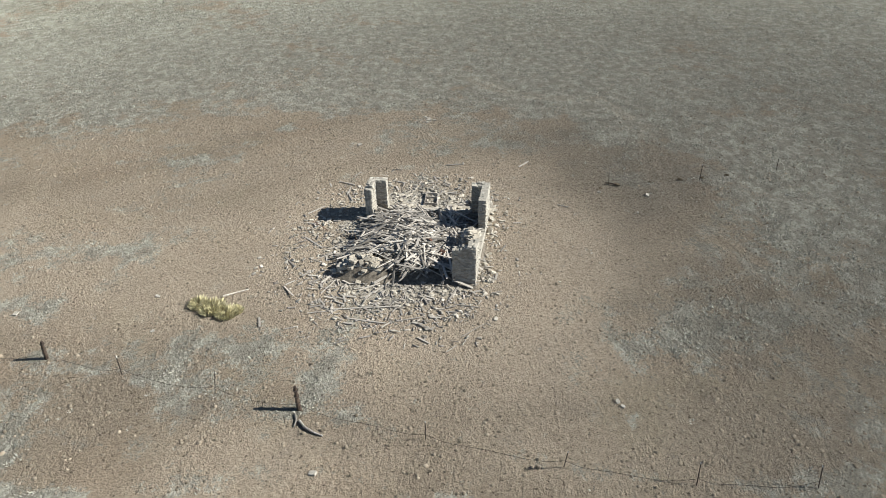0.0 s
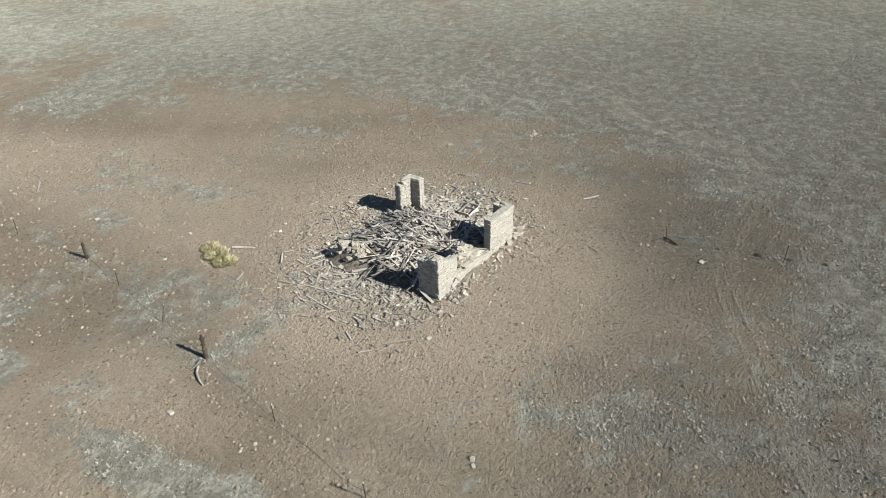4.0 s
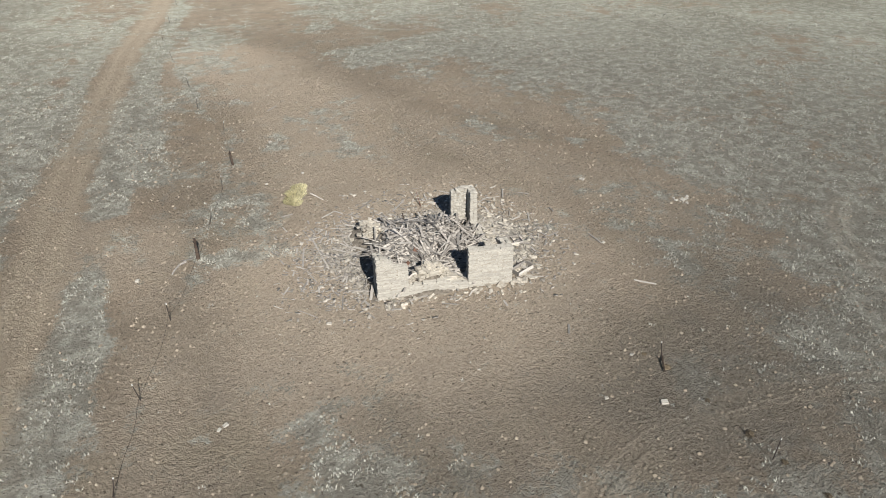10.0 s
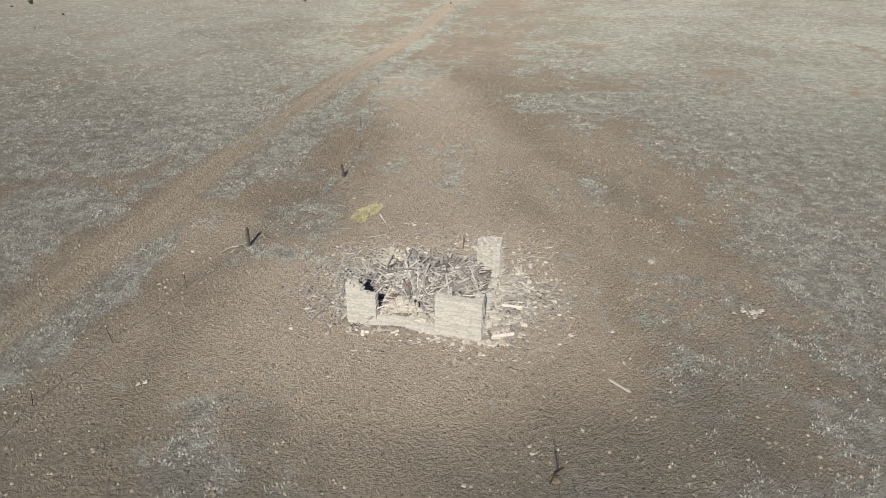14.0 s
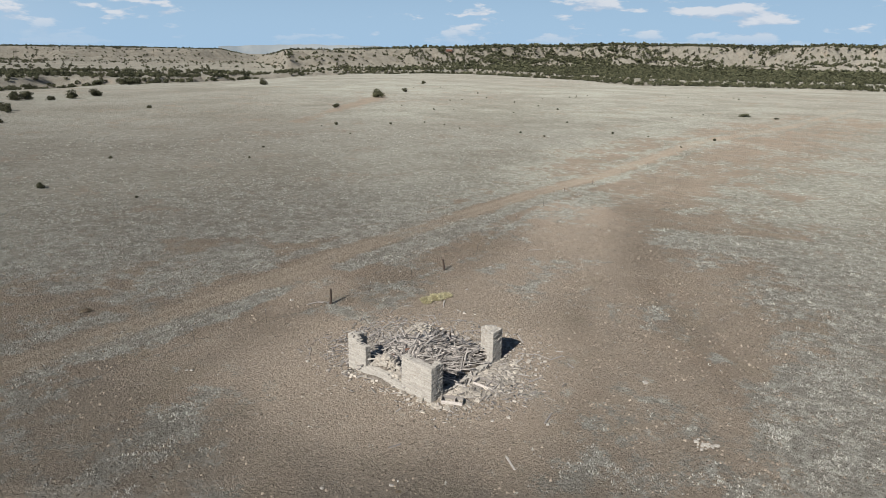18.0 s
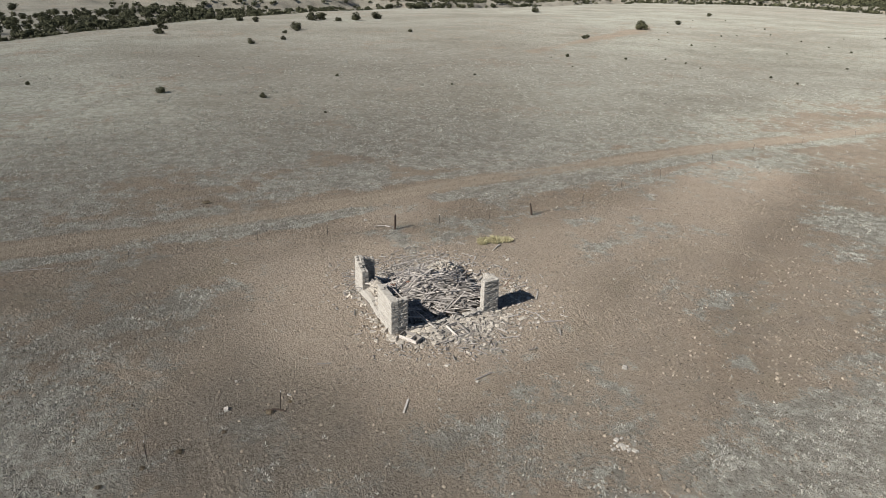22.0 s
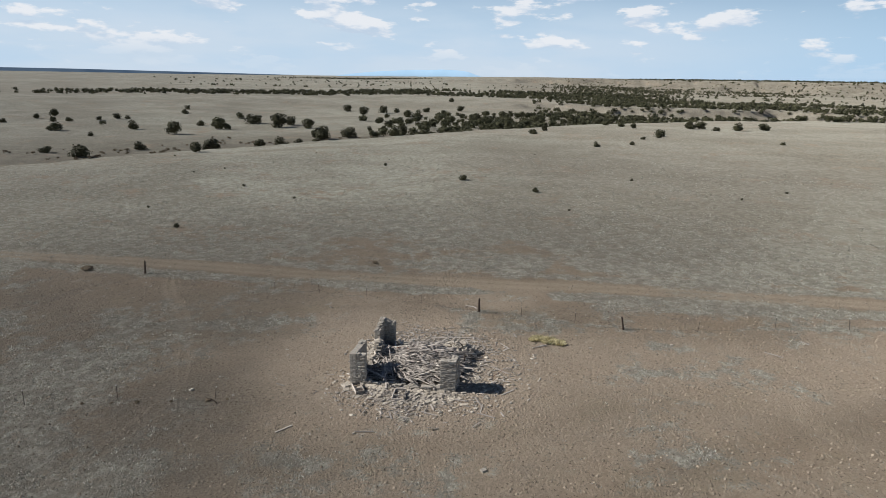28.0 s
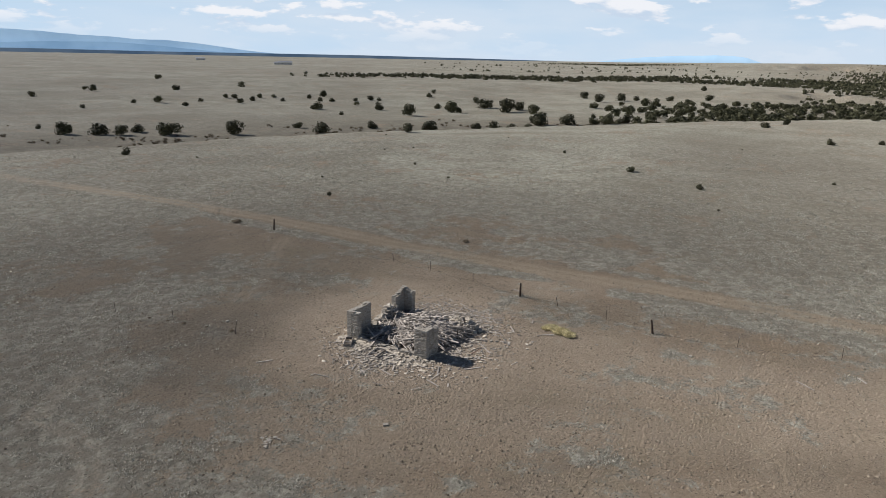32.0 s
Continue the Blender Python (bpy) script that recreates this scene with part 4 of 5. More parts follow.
dark_plank = plank_mesh(91, DARK_WOOD)
for u, v, yaw, length, w, th in ((0.53, 0.42, 0.72, 1.5, 0.09, 0.07), (0.62, 0.25, 0.35, 1.4, 0.09, 0.06), (0.3, 0.7, 1.3, 1.5, 0.08, 0.07)):
    p = inside_at(u, v)
    beam = thing("roof_beam", (p.x, p.y, heap(u, v) + 0.2), "dark brown fallen roof beam lying on the board heap", "beam", "fallen roof beams")
    part("beam", dark_plank, beam, trs((p.x, p.y, heap(u, v) + 0.26), yaw, rng.gauss(0, 0.05), 0.2, (length, w, th)))


def crumpled_sheet(name, place, size, mat, label, seed):
    r = random.Random(seed)
    bm = bmesh.new()
    bmesh.ops.create_grid(bm, x_segments=6, y_segments=5, size=0.5)
    for v in bm.verts:
        v.co = Vector((v.co.x * size[0], v.co.y * size[1], 0.10 * math.sin(v.co.x * 7 + seed) + r.uniform(-0.05, 0.05)))
    bmesh.ops.solidify(bm, geom=bm.faces[:], thickness=0.006)
    e = thing(name, place, label, "scrap metal", "rusty scraps")
    part("sheet", (bm, mat), e, trs((place[0], place[1], place[2] + 0.05), r.uniform(0, 3), r.uniform(-0.3, 0.3), r.uniform(-0.3, 0.3)))


crumpled_sheet("rusty_sheet", (-0.3, -0.6, 0.72), (0.8, 0.35), RUST, "crumpled rusty iron sheet lying on the boards", 2)
crumpled_sheet("rusty_sheet", (-2.35, 0.1, 0.2), (0.55, 0.35), RUST, "small crumpled rusty iron sheet among fallen boards", 5)
crumpled_sheet("rusty_sheet", (-1.2, -1.5, 0.45), (0.5, 0.4), RUST, "bent rusty iron scrap among fallen boards", 8)


# ---- fallen stones ----
rubble = thing("stone_rubble", (0.6, 0.3, -0.15), "pale limestone blocks tumbled from the ruined walls", "rubble")
spots = []
for k in range(135):
    u, v = (rng.gauss(0.40, 0.09) if k < 100 else rng.uniform(0.3, 0.66)), 0.05 + abs(rng.gauss(0.0, 0.06))
    p = inside_at(u, v)
    spots.append((p.x, p.y, heap(u, max(v, 0.0)) + rng.uniform(-0.02, 0.2), rng.uniform(0.22, 0.62)))
for k in range(95):
    u, v = rng.gauss(0.11, 0.06), rng.gauss(0.84, 0.10)
    p = inside_at(u, v)
    spots.append((p.x, p.y, heap(u, v) + rng.uniform(-0.05, 0.02), rng.uniform(0.2, 0.42)))
for k in range(40):
    u, v = rng.uniform(0.0, 1.0), rng.uniform(0.82, 1.05)
    p = inside_at(u, v)
    spots.append((p.x, p.y, lz(p.x, p.y) + rng.uniform(0.03, 0.12), rng.uniform(0.18, 0.42)))
slabs = []
for k in range(150):
    p = SE.lerp(NE, rng.uniform(-0.05, 1.0)) + Vector((abs(rng.gauss(0.2, 0.95)), rng.gauss(0, 0.3)))
    slabs.append((p.x, p.y, lz(p.x, p.y) + rng.uniform(0.02, 0.06), rng.uniform(0.16, 0.5)))
for k in range(35):
    p = SW.lerp(SE, rng.uniform(0, 1.1)) + Vector((0, -abs(rng.gauss(0.2, 0.6))))
    spots.append((p.x, p.y, lz(p.x, p.y) + rng.uniform(0.01, 0.05), rng.uniform(0.15, 0.4)))
for k in range(90):
    a = rng.uniform(-0.75, 1.5)
    r = rng.gauss(6.9, 0.7) - 0.5 * abs(a)
    x, y = 0.8 + r * math.cos(a), 0.6 + r * math.sin(a)
    spots.append((x, y, lz(x, y) + 0.03, rng.uniform(0.12, 0.28)))
for x, y, z, s in spots:
    m = trs((x, y, z), rng.uniform(0, 6.3), rng.gauss(0, 0.25), rng.gauss(0, 0.25), (s, s * rng.uniform(0.45, 0.9), s * rng.uniform(0.22, 0.5)))
    part("stone", rng.choice(RUBBLE), rubble, m)
for x, y, z, s in slabs:
    m = trs((x, y, z), rng.uniform(0, 6.3), rng.gauss(0, 0.08), rng.gauss(0, 0.08), (s, s * rng.uniform(0.4, 0.85), s * rng.uniform(0.10, 0.2)))
    part("slab", rng.choice(RUBBLE), rubble, m)

FIELD = [(-7.6, 0.6), (-6.6, 4.9), (-3.2, 7.4), (1.8, 8.4), (6.2, 6.6), (8.9, 2.2), (9.2, -1.4), (7.4, -4.8), (4.6, -5.7), (0, -4.7), (-4.4, -4.0), (-7.0, -2.2)]


def in_field(x, y, grow=1.0):
    cx, cy = 0.8, 0.7
    a = math.atan2(y - cy, x - cx)
    ring = sorted((math.atan2(fy - cy, fx - cx), math.hypot(fx - cx, fy - cy)) for fx, fy in FIELD)
    angs = [q[0] for q in ring]
    r = np.interp(a, [angs[-1] - 2 * math.pi] + angs + [angs[0] + 2 * math.pi], [ring[-1][1]] + [q[1] for q in ring] + [ring[0][1]])
    return math.hypot(x - cx, y - cy) / (r * grow)


def scatter_field(count, power=0.8):
    out = []
    while len(out) < count:
        x, y = rng.uniform(-9, 10.5), rng.uniform(-8, 10)
        d = in_field(x, y)
        if d < 1.25 and rng.random() < (1.05 - 0.75 * max(0.0, d)) ** power and rng.random() < (1.0 if d < 1 else 0.3):
            out.append((x, y))
    return out


me_list, m_list = [], []
for x, y in scatter_field(1500):
    s = 0.06 + 0.24 * rng.random() ** 3
    me_list.append(rng.choice(STONES))
    m_list.append(trs((x, y, lz(x, y) + s * 0.10), rng.uniform(0, 6.3), rng.gauss(0, 0.15), rng.gauss(0, 0.15), (s, s * rng.uniform(0.45, 0.85), s * rng.uniform(0.16, 0.36))))
for k in range(130):
    a, r = rng.uniform(0, 6.3), 5 + abs(rng.gauss(0, 5))
    x, y = 1 + r * math.cos(a), r * math.sin(a)
    s = 0.05 + 0.13 * rng.random() ** 3
    me_list.append(rng.choice(STONES))
    m_list.append(trs((x, y, lz(x, y) + s * 0.08), rng.uniform(0, 6.3), 0, 0, (s, s * 0.7, s * 0.4)))
part("small_stones", joined(me_list, m_list, LIMESTONE_LOOSE, "small_stones"), rubble, label="small pale stones strewn round the walls", kind="stuff")

# ---- boards and splinters thrown outside the walls ----
scraps = thing("timber_scraps", (-4.5, 2.0, -0.3), "grey splintered boards strewn flat on the ground round the ruin", "debris")
me_list, m_list, kept = [], [], 0
for x, y in scatter_field(820, 1.0):
    west_side = x < -2.2
    if not west_side and rng.random() < (0.45 if x > 4.6 and -3.5 < y < 3.5 else 0.74):
        continue
    length = rng.uniform(0.2, 0.7) if rng.random() < 0.82 else rng.uniform(0.7, 1.5)
    yaw = rng.gauss(1.75, 0.5) if rng.random() < 0.4 else rng.uniform(0, 3.14)
    m = trs((x, y, lz(x, y) + rng.uniform(0.03, 0.10)), yaw, rng.gauss(0, 0.05), rng.gauss(0, 0.12), (length, rng.uniform(0.04, 0.14), rng.uniform(0.012, 0.022)))
    if kept < 260 and length > 0.5:
        part("plank", rng.choice(BOARDS), scraps, m)
        kept += 1
    else:
        me_list.append(rng.choice(PLANKS))
        m_list.append(m)
part("splinters", joined(me_list, m_list, SCRAP_WOOD, "splinters"), scraps, label="small grey splinters of board", kind="stuff")


me_list, m_list = [], []
for x, y in scatter_field(3000, 0.9):
    if x > -2 and rng.random() < 0.6:
        continue
    q = rng.uniform(0.08, 0.34)
    me_list.append(CHIPS[rng.randrange(4)])
    m_list.append(trs((x, y, lz(x, y) + 0.015), rng.uniform(0, 3.2), rng.gauss(0, 0.08), rng.gauss(0, 0.15), (q, q * rng.uniform(0.15, 0.45), 0.02)))
part("wood_chips", joined(me_list, m_list, SCRAP_WOOD, "wood_chips"), scraps, label="small pale chips of wood littering the soil", kind="stuff")


def loose_board(x0, y0, x1, y1, width=0.11, thick=0.035, lift=0.05, tilt=0.0, label="long weathered pale grey board lying on bare soil", name="loose_board"):
    c, d = Vector(((x0 + x1) / 2, (y0 + y1) / 2)), Vector((x1 - x0, y1 - y0))
    z = lz(c.x, c.y)
    e = thing(name, (c.x, c.y, z), label, "board", "loose boards")
    part("board", rng.choice(BOARDS), e, trs((c.x, c.y, z + lift), math.atan2(d.y, d.x), tilt, rng.gauss(0, 0.1), (d.length, width, thick)))


for q in ((-5.79, 4.84, -5.52, 0.78), (-6.47, 3.8, -6.95, 1.53), (-4.94, -1.9, -3.6, -2.5), (-4.39, 2.47, -3.33, 1.58), (5.13, 6.78, 4.17, 7.78), (0.43, -5.44, -0.32, -5.04),
          (10.81, -7.13, 11.74, -7.95), (5.27, -9.28, 4.88, -10.0), (0.12, 6.09, 1.41, 7.48), (5.68, 4.87, 6.85, 5.34), (4.42, 1.17, 5.32, 2.75), (8.05, 5.03, 8.57, 6.22),
          (11.22, -2.91, 11.1, -1.61), (-18.56, -21.97, -19.57, -25.07), (-8.23, 34.26, -7.5, 34.79), (-5.33, 29.9, -4.3, 31.1), (-1.85, 7.45, -0.79, 8.3), (-7.23, 8.3, -6.4, 8.5), (-0.8, -3.99, -1.99, -4.12), (7.8, 6.7, 8.35, 6.9)):
    loose_board(*q)
loose_board(-3.6, 2.55, -1.65, 0.17, 0.2, 0.05, 0.3, -0.12, "long pale board leaning against the heap of timber")
loose_board(-3.53, -2.2, -3.95, -3.25, 0.18, 0.04, 0.18, 0.2, "short pale board propped against the stone corner")


def log(name, pts, radius, mat, label, lift=0.0):
    """A tapering bent branch through the given points."""
    bm = bmesh.new()
    rings = []
    for k, (x, y, z) in enumerate(pts):
        r = radius * (1 - 0.45 * k / (len(pts) - 1))
        nxt, prv = Vector(pts[min(k + 1, len(pts) - 1)]), Vector(pts[max(k - 1, 0)])
        d = (nxt - prv).normalized()
        side = d.cross(Vector((0, 0, 1)))
        side = side.normalized() if side.length > 0.1 else Vector((1, 0, 0))
        up = side.cross(d)
        rings.append([bm.verts.new(Vector((x, y, z)) + (side * math.cos(a) + up * math.sin(a)) * r * rng.uniform(0.85, 1.1)) for a in [i * math.pi / 4 for i in range(8)]])
    for p, q in zip(rings[:-1], rings[1:]):
        for i in range(8):
            bm.faces.new((p[i], q[i], q[(i + 1) % 8], p[(i + 1) % 8]))
    bm.faces.new(rings[0][::-1])
    bm.faces.new(rings[-1])
    bmesh.ops.recalc_face_normals(bm, faces=bm.faces[:])
    return bm


def ground_log(pts, radius, mat, label, category="log"):
    places = [(x, y, lz(x, y) + radius * 0.8 + h) for x, y, h in pts]
    e = thing("dead_branch", (places[0][0], places[0][1], lz(*pts[0][:2])), label, category, "dead branches")
    part("branch", (log("branch", places, radius, mat, label), mat), e)


ground_log([(-13.2, 5.2, 0), (-13.6, 5.05, 0.02), (-13.95, 5.1, 0)], 0.05, OLD_WOOD, "short bleached branch beside the corner fence post")
ground_log([(-13.6, 4.9, 0), (-14.0, 4.6, 0.05), (-14.3, 4.1, 0.02), (-14.45, 3.7, 0)], 0.07, OLD_WOOD, "bent bleached branch lying near the corner fence post")
ground_log([(-4.7, 11.0, 0.05), (-4.35, 10.3, 0.05), (-4.0, 9.7, 0)], 0.06, OLD_WOOD, "pale straight branch lying beside the grass clump")
ground_log([(8.3, -13.2, 0.0), (8.0, -13.6, 0.1), (7.7, -14.2, 0.05)], 0.05, DARK_WOOD, "dark dead branch lying by the leaning stake")


rod = thing("iron_rod", (2.2, 6.0, lz(2.2, 6.0)), "thin rusty iron rod leaning out of the rubble", "rod")
z_rod = lz(2.2, 6.0)
part("rod", (log("rod", [(2.2, 6.0, z_rod - 0.1), (2.2, 6.45, z_rod + 0.28), (2.18, 7.0, z_rod + 0.75)], 0.035, RUST, ""), RUST), rod)
stake = thing("wooden_stake", (0.25, 3.96, 0.0), "short dark stake standing among fallen boards", "stake")
part("stake", (log("stake", [(0.25, 3.96, -0.1), (0.26, 3.97, 0.4), (0.24, 3.98, 0.85)], 0.06, DARK_WOOD, ""), DARK_WOOD), stake)

FRAME_RAIL = plank_mesh(5, OLD_WOOD)


def box_frame(place, size, yaw, label, upright=0.16):
    """An open frame of four boards with a slat across."""
    x, y = place
    z = lz(x, y)
    e = thing("fallen_window", (x, y, z), label, "window", "fallen windows")
    base = trs((x, y, z + upright / 2 + 0.03), yaw, 0.03, 0.04)
    for dx, dy, w, d in ((0, size[1] / 2, size[0], 0.05), (0, -size[1] / 2, size[0], 0.05), (size[0] / 2, 0, 0.05, size[1] - 0.06), (-size[0] / 2, 0, 0.05, size[1] - 0.06), (size[0] * 0.12, 0, 0.04, size[1] - 0.1)):
        part("rail", FRAME_RAIL, e, base @ trs((dx, dy, 0), 0 if w > d else math.pi / 2, 0, 0, (max(w, d), min(w, d), upright)))



box_frame((5.25, -3.75), (1.35, 0.62), 0.42, "fallen box-like window frame of bleached boards on the rubble", 0.22)
box_frame((5.95, -0.6), (1.5, 0.85), -0.05, "fallen square window frame of grey boards on the rubble", 0.16)

# ---- fence ----


def wood_post(x, y, height, radius, lean, label):
    z = lz(x, y)
    e = thing("fence_post", (x, y, z), label, "fence post", "fence posts")
    pts = [(x + lean[0] * k / 4, y + lean[1] * k / 4, z - 0.15 + (height + 0.15) * k / 4) for k in range(5)]
    post = part("post", (log("post", pts, radius, DARK_WOOD, ""), DARK_WOOD), e)
    for k in (0.35, 0.6, 0.85):
        bm = bmesh.new()
        bmesh.ops.create_cone(bm, cap_ends=True, segments=10, radius1=radius * 1.02, radius2=radius * 1.02, depth=0.02)
        part("wire_tie", (bm, POST_STEEL), post, trs((x + lean[0] * k, y + lean[1] * k, z + height * k)), "rusty wire wrapped round the post")


wood_post(-12.9, 5.05, 1.46, 0.13, (0.06, 0.02), "thick dark wooden corner post with rusty wire ties")
wood_post(-9.55, 18.7, 1.25, 0.12, (-0.1, -0.25), "leaning dark wooden fence post on the dry plain")
wood_post(-21.2, -33.6, 1.5, 0.13, (-0.12, 0.05), "dark wooden fence post beside the dirt track")


def t_section(height):
    bm = bmesh.new()
    for cx, cy, sx, sy in ((0, 0, 0.038, 0.010), (0, 0.016, 0.010, 0.032)):
        bmesh.ops.create_cube(bm, size=1.0, matrix=Matrix.Translation((cx, cy, height / 2 - 0.1)) @ Matrix.Diagonal((sx, sy, height + 0.2, 1)))
    me = bpy.data.meshes.new("steel_bar")
    bm.to_mesh(me)
    bm.free()
    me.materials.append(POST_STEEL)
    return me


T_BAR = t_section(1.2)
cap_bm = bmesh.new()
bmesh.ops.create_cube(cap_bm, size=1.0, matrix=Matrix.Diagonal((0.045, 0.04, 0.09, 1)))
CAP = bpy.data.meshes.new("tip")
cap_bm.to_mesh(CAP)
cap_bm.free()
CAP.materials.append(simple_material("worn_white_paint", (0.55, 0.54, 0.5), (0.75, 0.74, 0.7), 9, 0.7, 0.002, 0.1))


def steel_post(x, y, lean=(0.0, 0.0), height=1.2):
    z = lz(x, y)
    e = thing("steel_fence_post", (x, y, z), "thin dark rusted steel fence post with a pale tip", "fence post", "fence posts")
    turn = trs((x, y, z), 1.4, lean[0], lean[1], (1, 1, height / 1.2))
    bar = part("bar", T_BAR, e, turn)
    part("tip", CAP, bar, turn @ Matrix.Translation((0, 0, 1.14)))


for x, y in FENCE[2:6] + [(-11.9, 9.3), (-10.7, 14.3), (-9.7, 25.6), (-11.6, 33.5), (-12.1, 40.7), (-13.6, 52.5), (-14.7, 63), (-13.7, 73.5), (-12.4, 86), (-11, 98), (-9.6, 110), (-8.7, 121.5)]:
    steel_post(x, y, (rng.gauss(0, 0.08), rng.gauss(0, 0.10)))
steel_post(8.1, -13.4, (0.1, -0.12), 1.2)
steel_post(8.65, -20.1, (0.0, 0.02), 1.3)
steel_post(9.8, -26.1, (0.05, 0.05), 1.2)


def wire(points, radius, label):
    """A slack strand lying low between posts."""
    pts = []
    for (ax, ay), (bx, by) in zip(points[:-1], points[1:]):
        for k in range(8):
            s = k / 8
            x, y = ax + (bx - ax) * s, ay + (by - ay) * s
            pts.append((x + 0.05 * math.sin(9 * s + ax), y, lz(x, y) + 0.03 + 0.35 * (2 * s - 1) ** 4))
    bm = log("wire", pts, radius, POST_STEEL, "")
    e = thing("fence_wire", pts[0], label, "wire", "fence wires")
    part("strand", (bm, POST_STEEL), e)


# Strand thickened: it also stands in for the thin shadow line of the furrow
wire(FENCE[2:14], 0.009, "slack rusty fence wire sagging to the ground between posts")
wire(OLD_LINE[1:], 0.0035, "old rusty fence wire lying on the ground by stakes")


# ---- grass clump ----
def blades(count, spread, height, width, seed, lean=0.5):
    r = np.random.RandomState(seed)
    a, d = r.uniform(0, 2 * math.pi, count), np.sqrt(r.uniform(0, 1, count))
    x, y = spread[0] * d * np.cos(a), spread[1] * d * np.sin(a)
    h = height * r.uniform(0.5, 1.1, count) * (1.15 - 0.5 * d)
    t, l = r.uniform(0, 2 * math.pi, count), lean * r.uniform(0.2, 1.2, count) * h
    lx, ly = np.cos(a) * l * 0.8 + np.cos(t) * l * 0.4, np.sin(a) * l * 0.8 + np.sin(t) * l * 0.4
    wx, wy = -np.sin(t) * width, np.cos(t) * width
    zero = np.zeros(count)
    v = np.stack([np.stack([x - wx, y - wy, zero], -1), np.stack([x + wx, y + wy, zero], -1), np.stack([x + lx * 0.5 + wx * 0.8, y + ly * 0.5 + wy * 0.8, h * 0.7], -1), np.stack([x + lx, y + ly, h], -1)], 1)
    base = 4 * np.arange(count)[:, None]
    return v.reshape(-1, 3), np.concatenate([base + [0, 1, 2], base + [0, 2, 3]])


bx, by = -5.7, 11.3
clump = thing("bunch_grass", (bx, by, lz(bx, by)), "large clump of yellow-green bunch grass on bare soil", "grass clump")
for k, (dx, dy, s) in enumerate(((0.0, 0.0, 0.9), (-0.45, -0.9, 0.75), (0.35, 0.9, 0.7), (-0.2, -1.35, 0.5))):
    v, f_ = blades(900, (0.75 * s, 0.75 * s), 0.42 * s + 0.08, 0.016, 40 + k, 0.8)
    part("tuft", mesh_from("tuft", v, f_, GREEN_GRASS), clump, trs((bx + dx, by + dy, lz(bx + dx, by + dy) - 0.02)))


# ---- trees and shrubs ----
def crown_tris(seed, lumps, leaves, leaf):
    """Loose leaf clumps gathered in uneven lumps: width and height near one."""
    r = np.random.RandomState(seed)
    cs = []
    for k in range(lumps):
        a = r.uniform(0, 2 * math.pi)
        d = 0.27 * math.sqrt(r.uniform(0, 1))
        cs.append((d * math.cos(a), d * math.sin(a), r.uniform(0.14, 0.60), r.uniform(0.17, 0.29)))
    v = []
    for k in range(leaves):
        cx, cy, cz, cr = cs[r.randint(lumps)]
        n = r.normal(size=3)
        n /= np.linalg.norm(n)
        c = np.array([cx, cy, cz]) + n * cr * r.uniform(0.7, 1.08) * np.array([1, 1, 0.9])
        t = np.cross(n, r.normal(size=3))
        t /= np.linalg.norm(t)
        b = np.cross(n, t) + n * r.uniform(-0.5, 0.5)
        s = leaf * r.uniform(0.6, 1.4)
        v += [c - t * s, c + t * s, c + b * s * 1.5]
    v = np.array(v)
    v[:, 2] = np.maximum(v[:, 2], 0.02)
    return v, np.arange(len(v)).reshape(-1, 3)


CROWNS = [mesh_from("crown", *crown_tris(200 + k, 12, 760, 0.055), JUNIPER) for k in range(6)]
TRUNKS = []
for k in range(3):
    pts = [(0, 0, -0.05), (0.02 * k, 0.01, 0.12), (-0.02, 0.03, 0.28), (0.03, -0.02 * k, 0.5)]
    me = bpy.data.meshes.new("trunk")
    bm = log("trunk", pts, 0.05, BARK, "")
    for a in (0.5, 2.6, 4.4):
        arm = log("limb", [(0, 0, 0.15), (0.1 * math.cos(a), 0.1 * math.sin(a), 0.28), (0.24 * math.cos(a), 0.24 * math.sin(a), 0.45)], 0.025, BARK, "")
        tmp = bpy.data.meshes.new("limb")
        arm.to_mesh(tmp)
        arm.free()
        bm.from_mesh(tmp)
        bpy.data.meshes.remove(tmp)
    bm.to_mesh(me)
    bm.free()
    me.materials.append(BARK)
    TRUNKS.append(me)


BRUSH_CROWN = mesh_from("crown", *crown_tris(260, 10, 700, 0.05), DEAD_BRUSH)


def juniper(x, y, width, name="juniper_tree", label="dark green rounded juniper tree on dry grassland", group="junipers", squat=1.0, crown=None):
    z = lz(x, y)
    e = thing(name, (x, y, z), label, "tree" if name.endswith("tree") else ("brush" if name in ("dark_mound", "dead_brush") else "shrub"), group)
    s = width * 1.15
    h = s * rng.uniform(0.62, 0.9) * squat
    m = trs((x, y, z - 0.02), rng.uniform(0, 6.3), 0, 0, (s, s * rng.uniform(0.85, 1.15), h))
    part("trunk", rng.choice(TRUNKS), e, m)
    part("crown", crown or rng.choice(CROWNS), e, m)


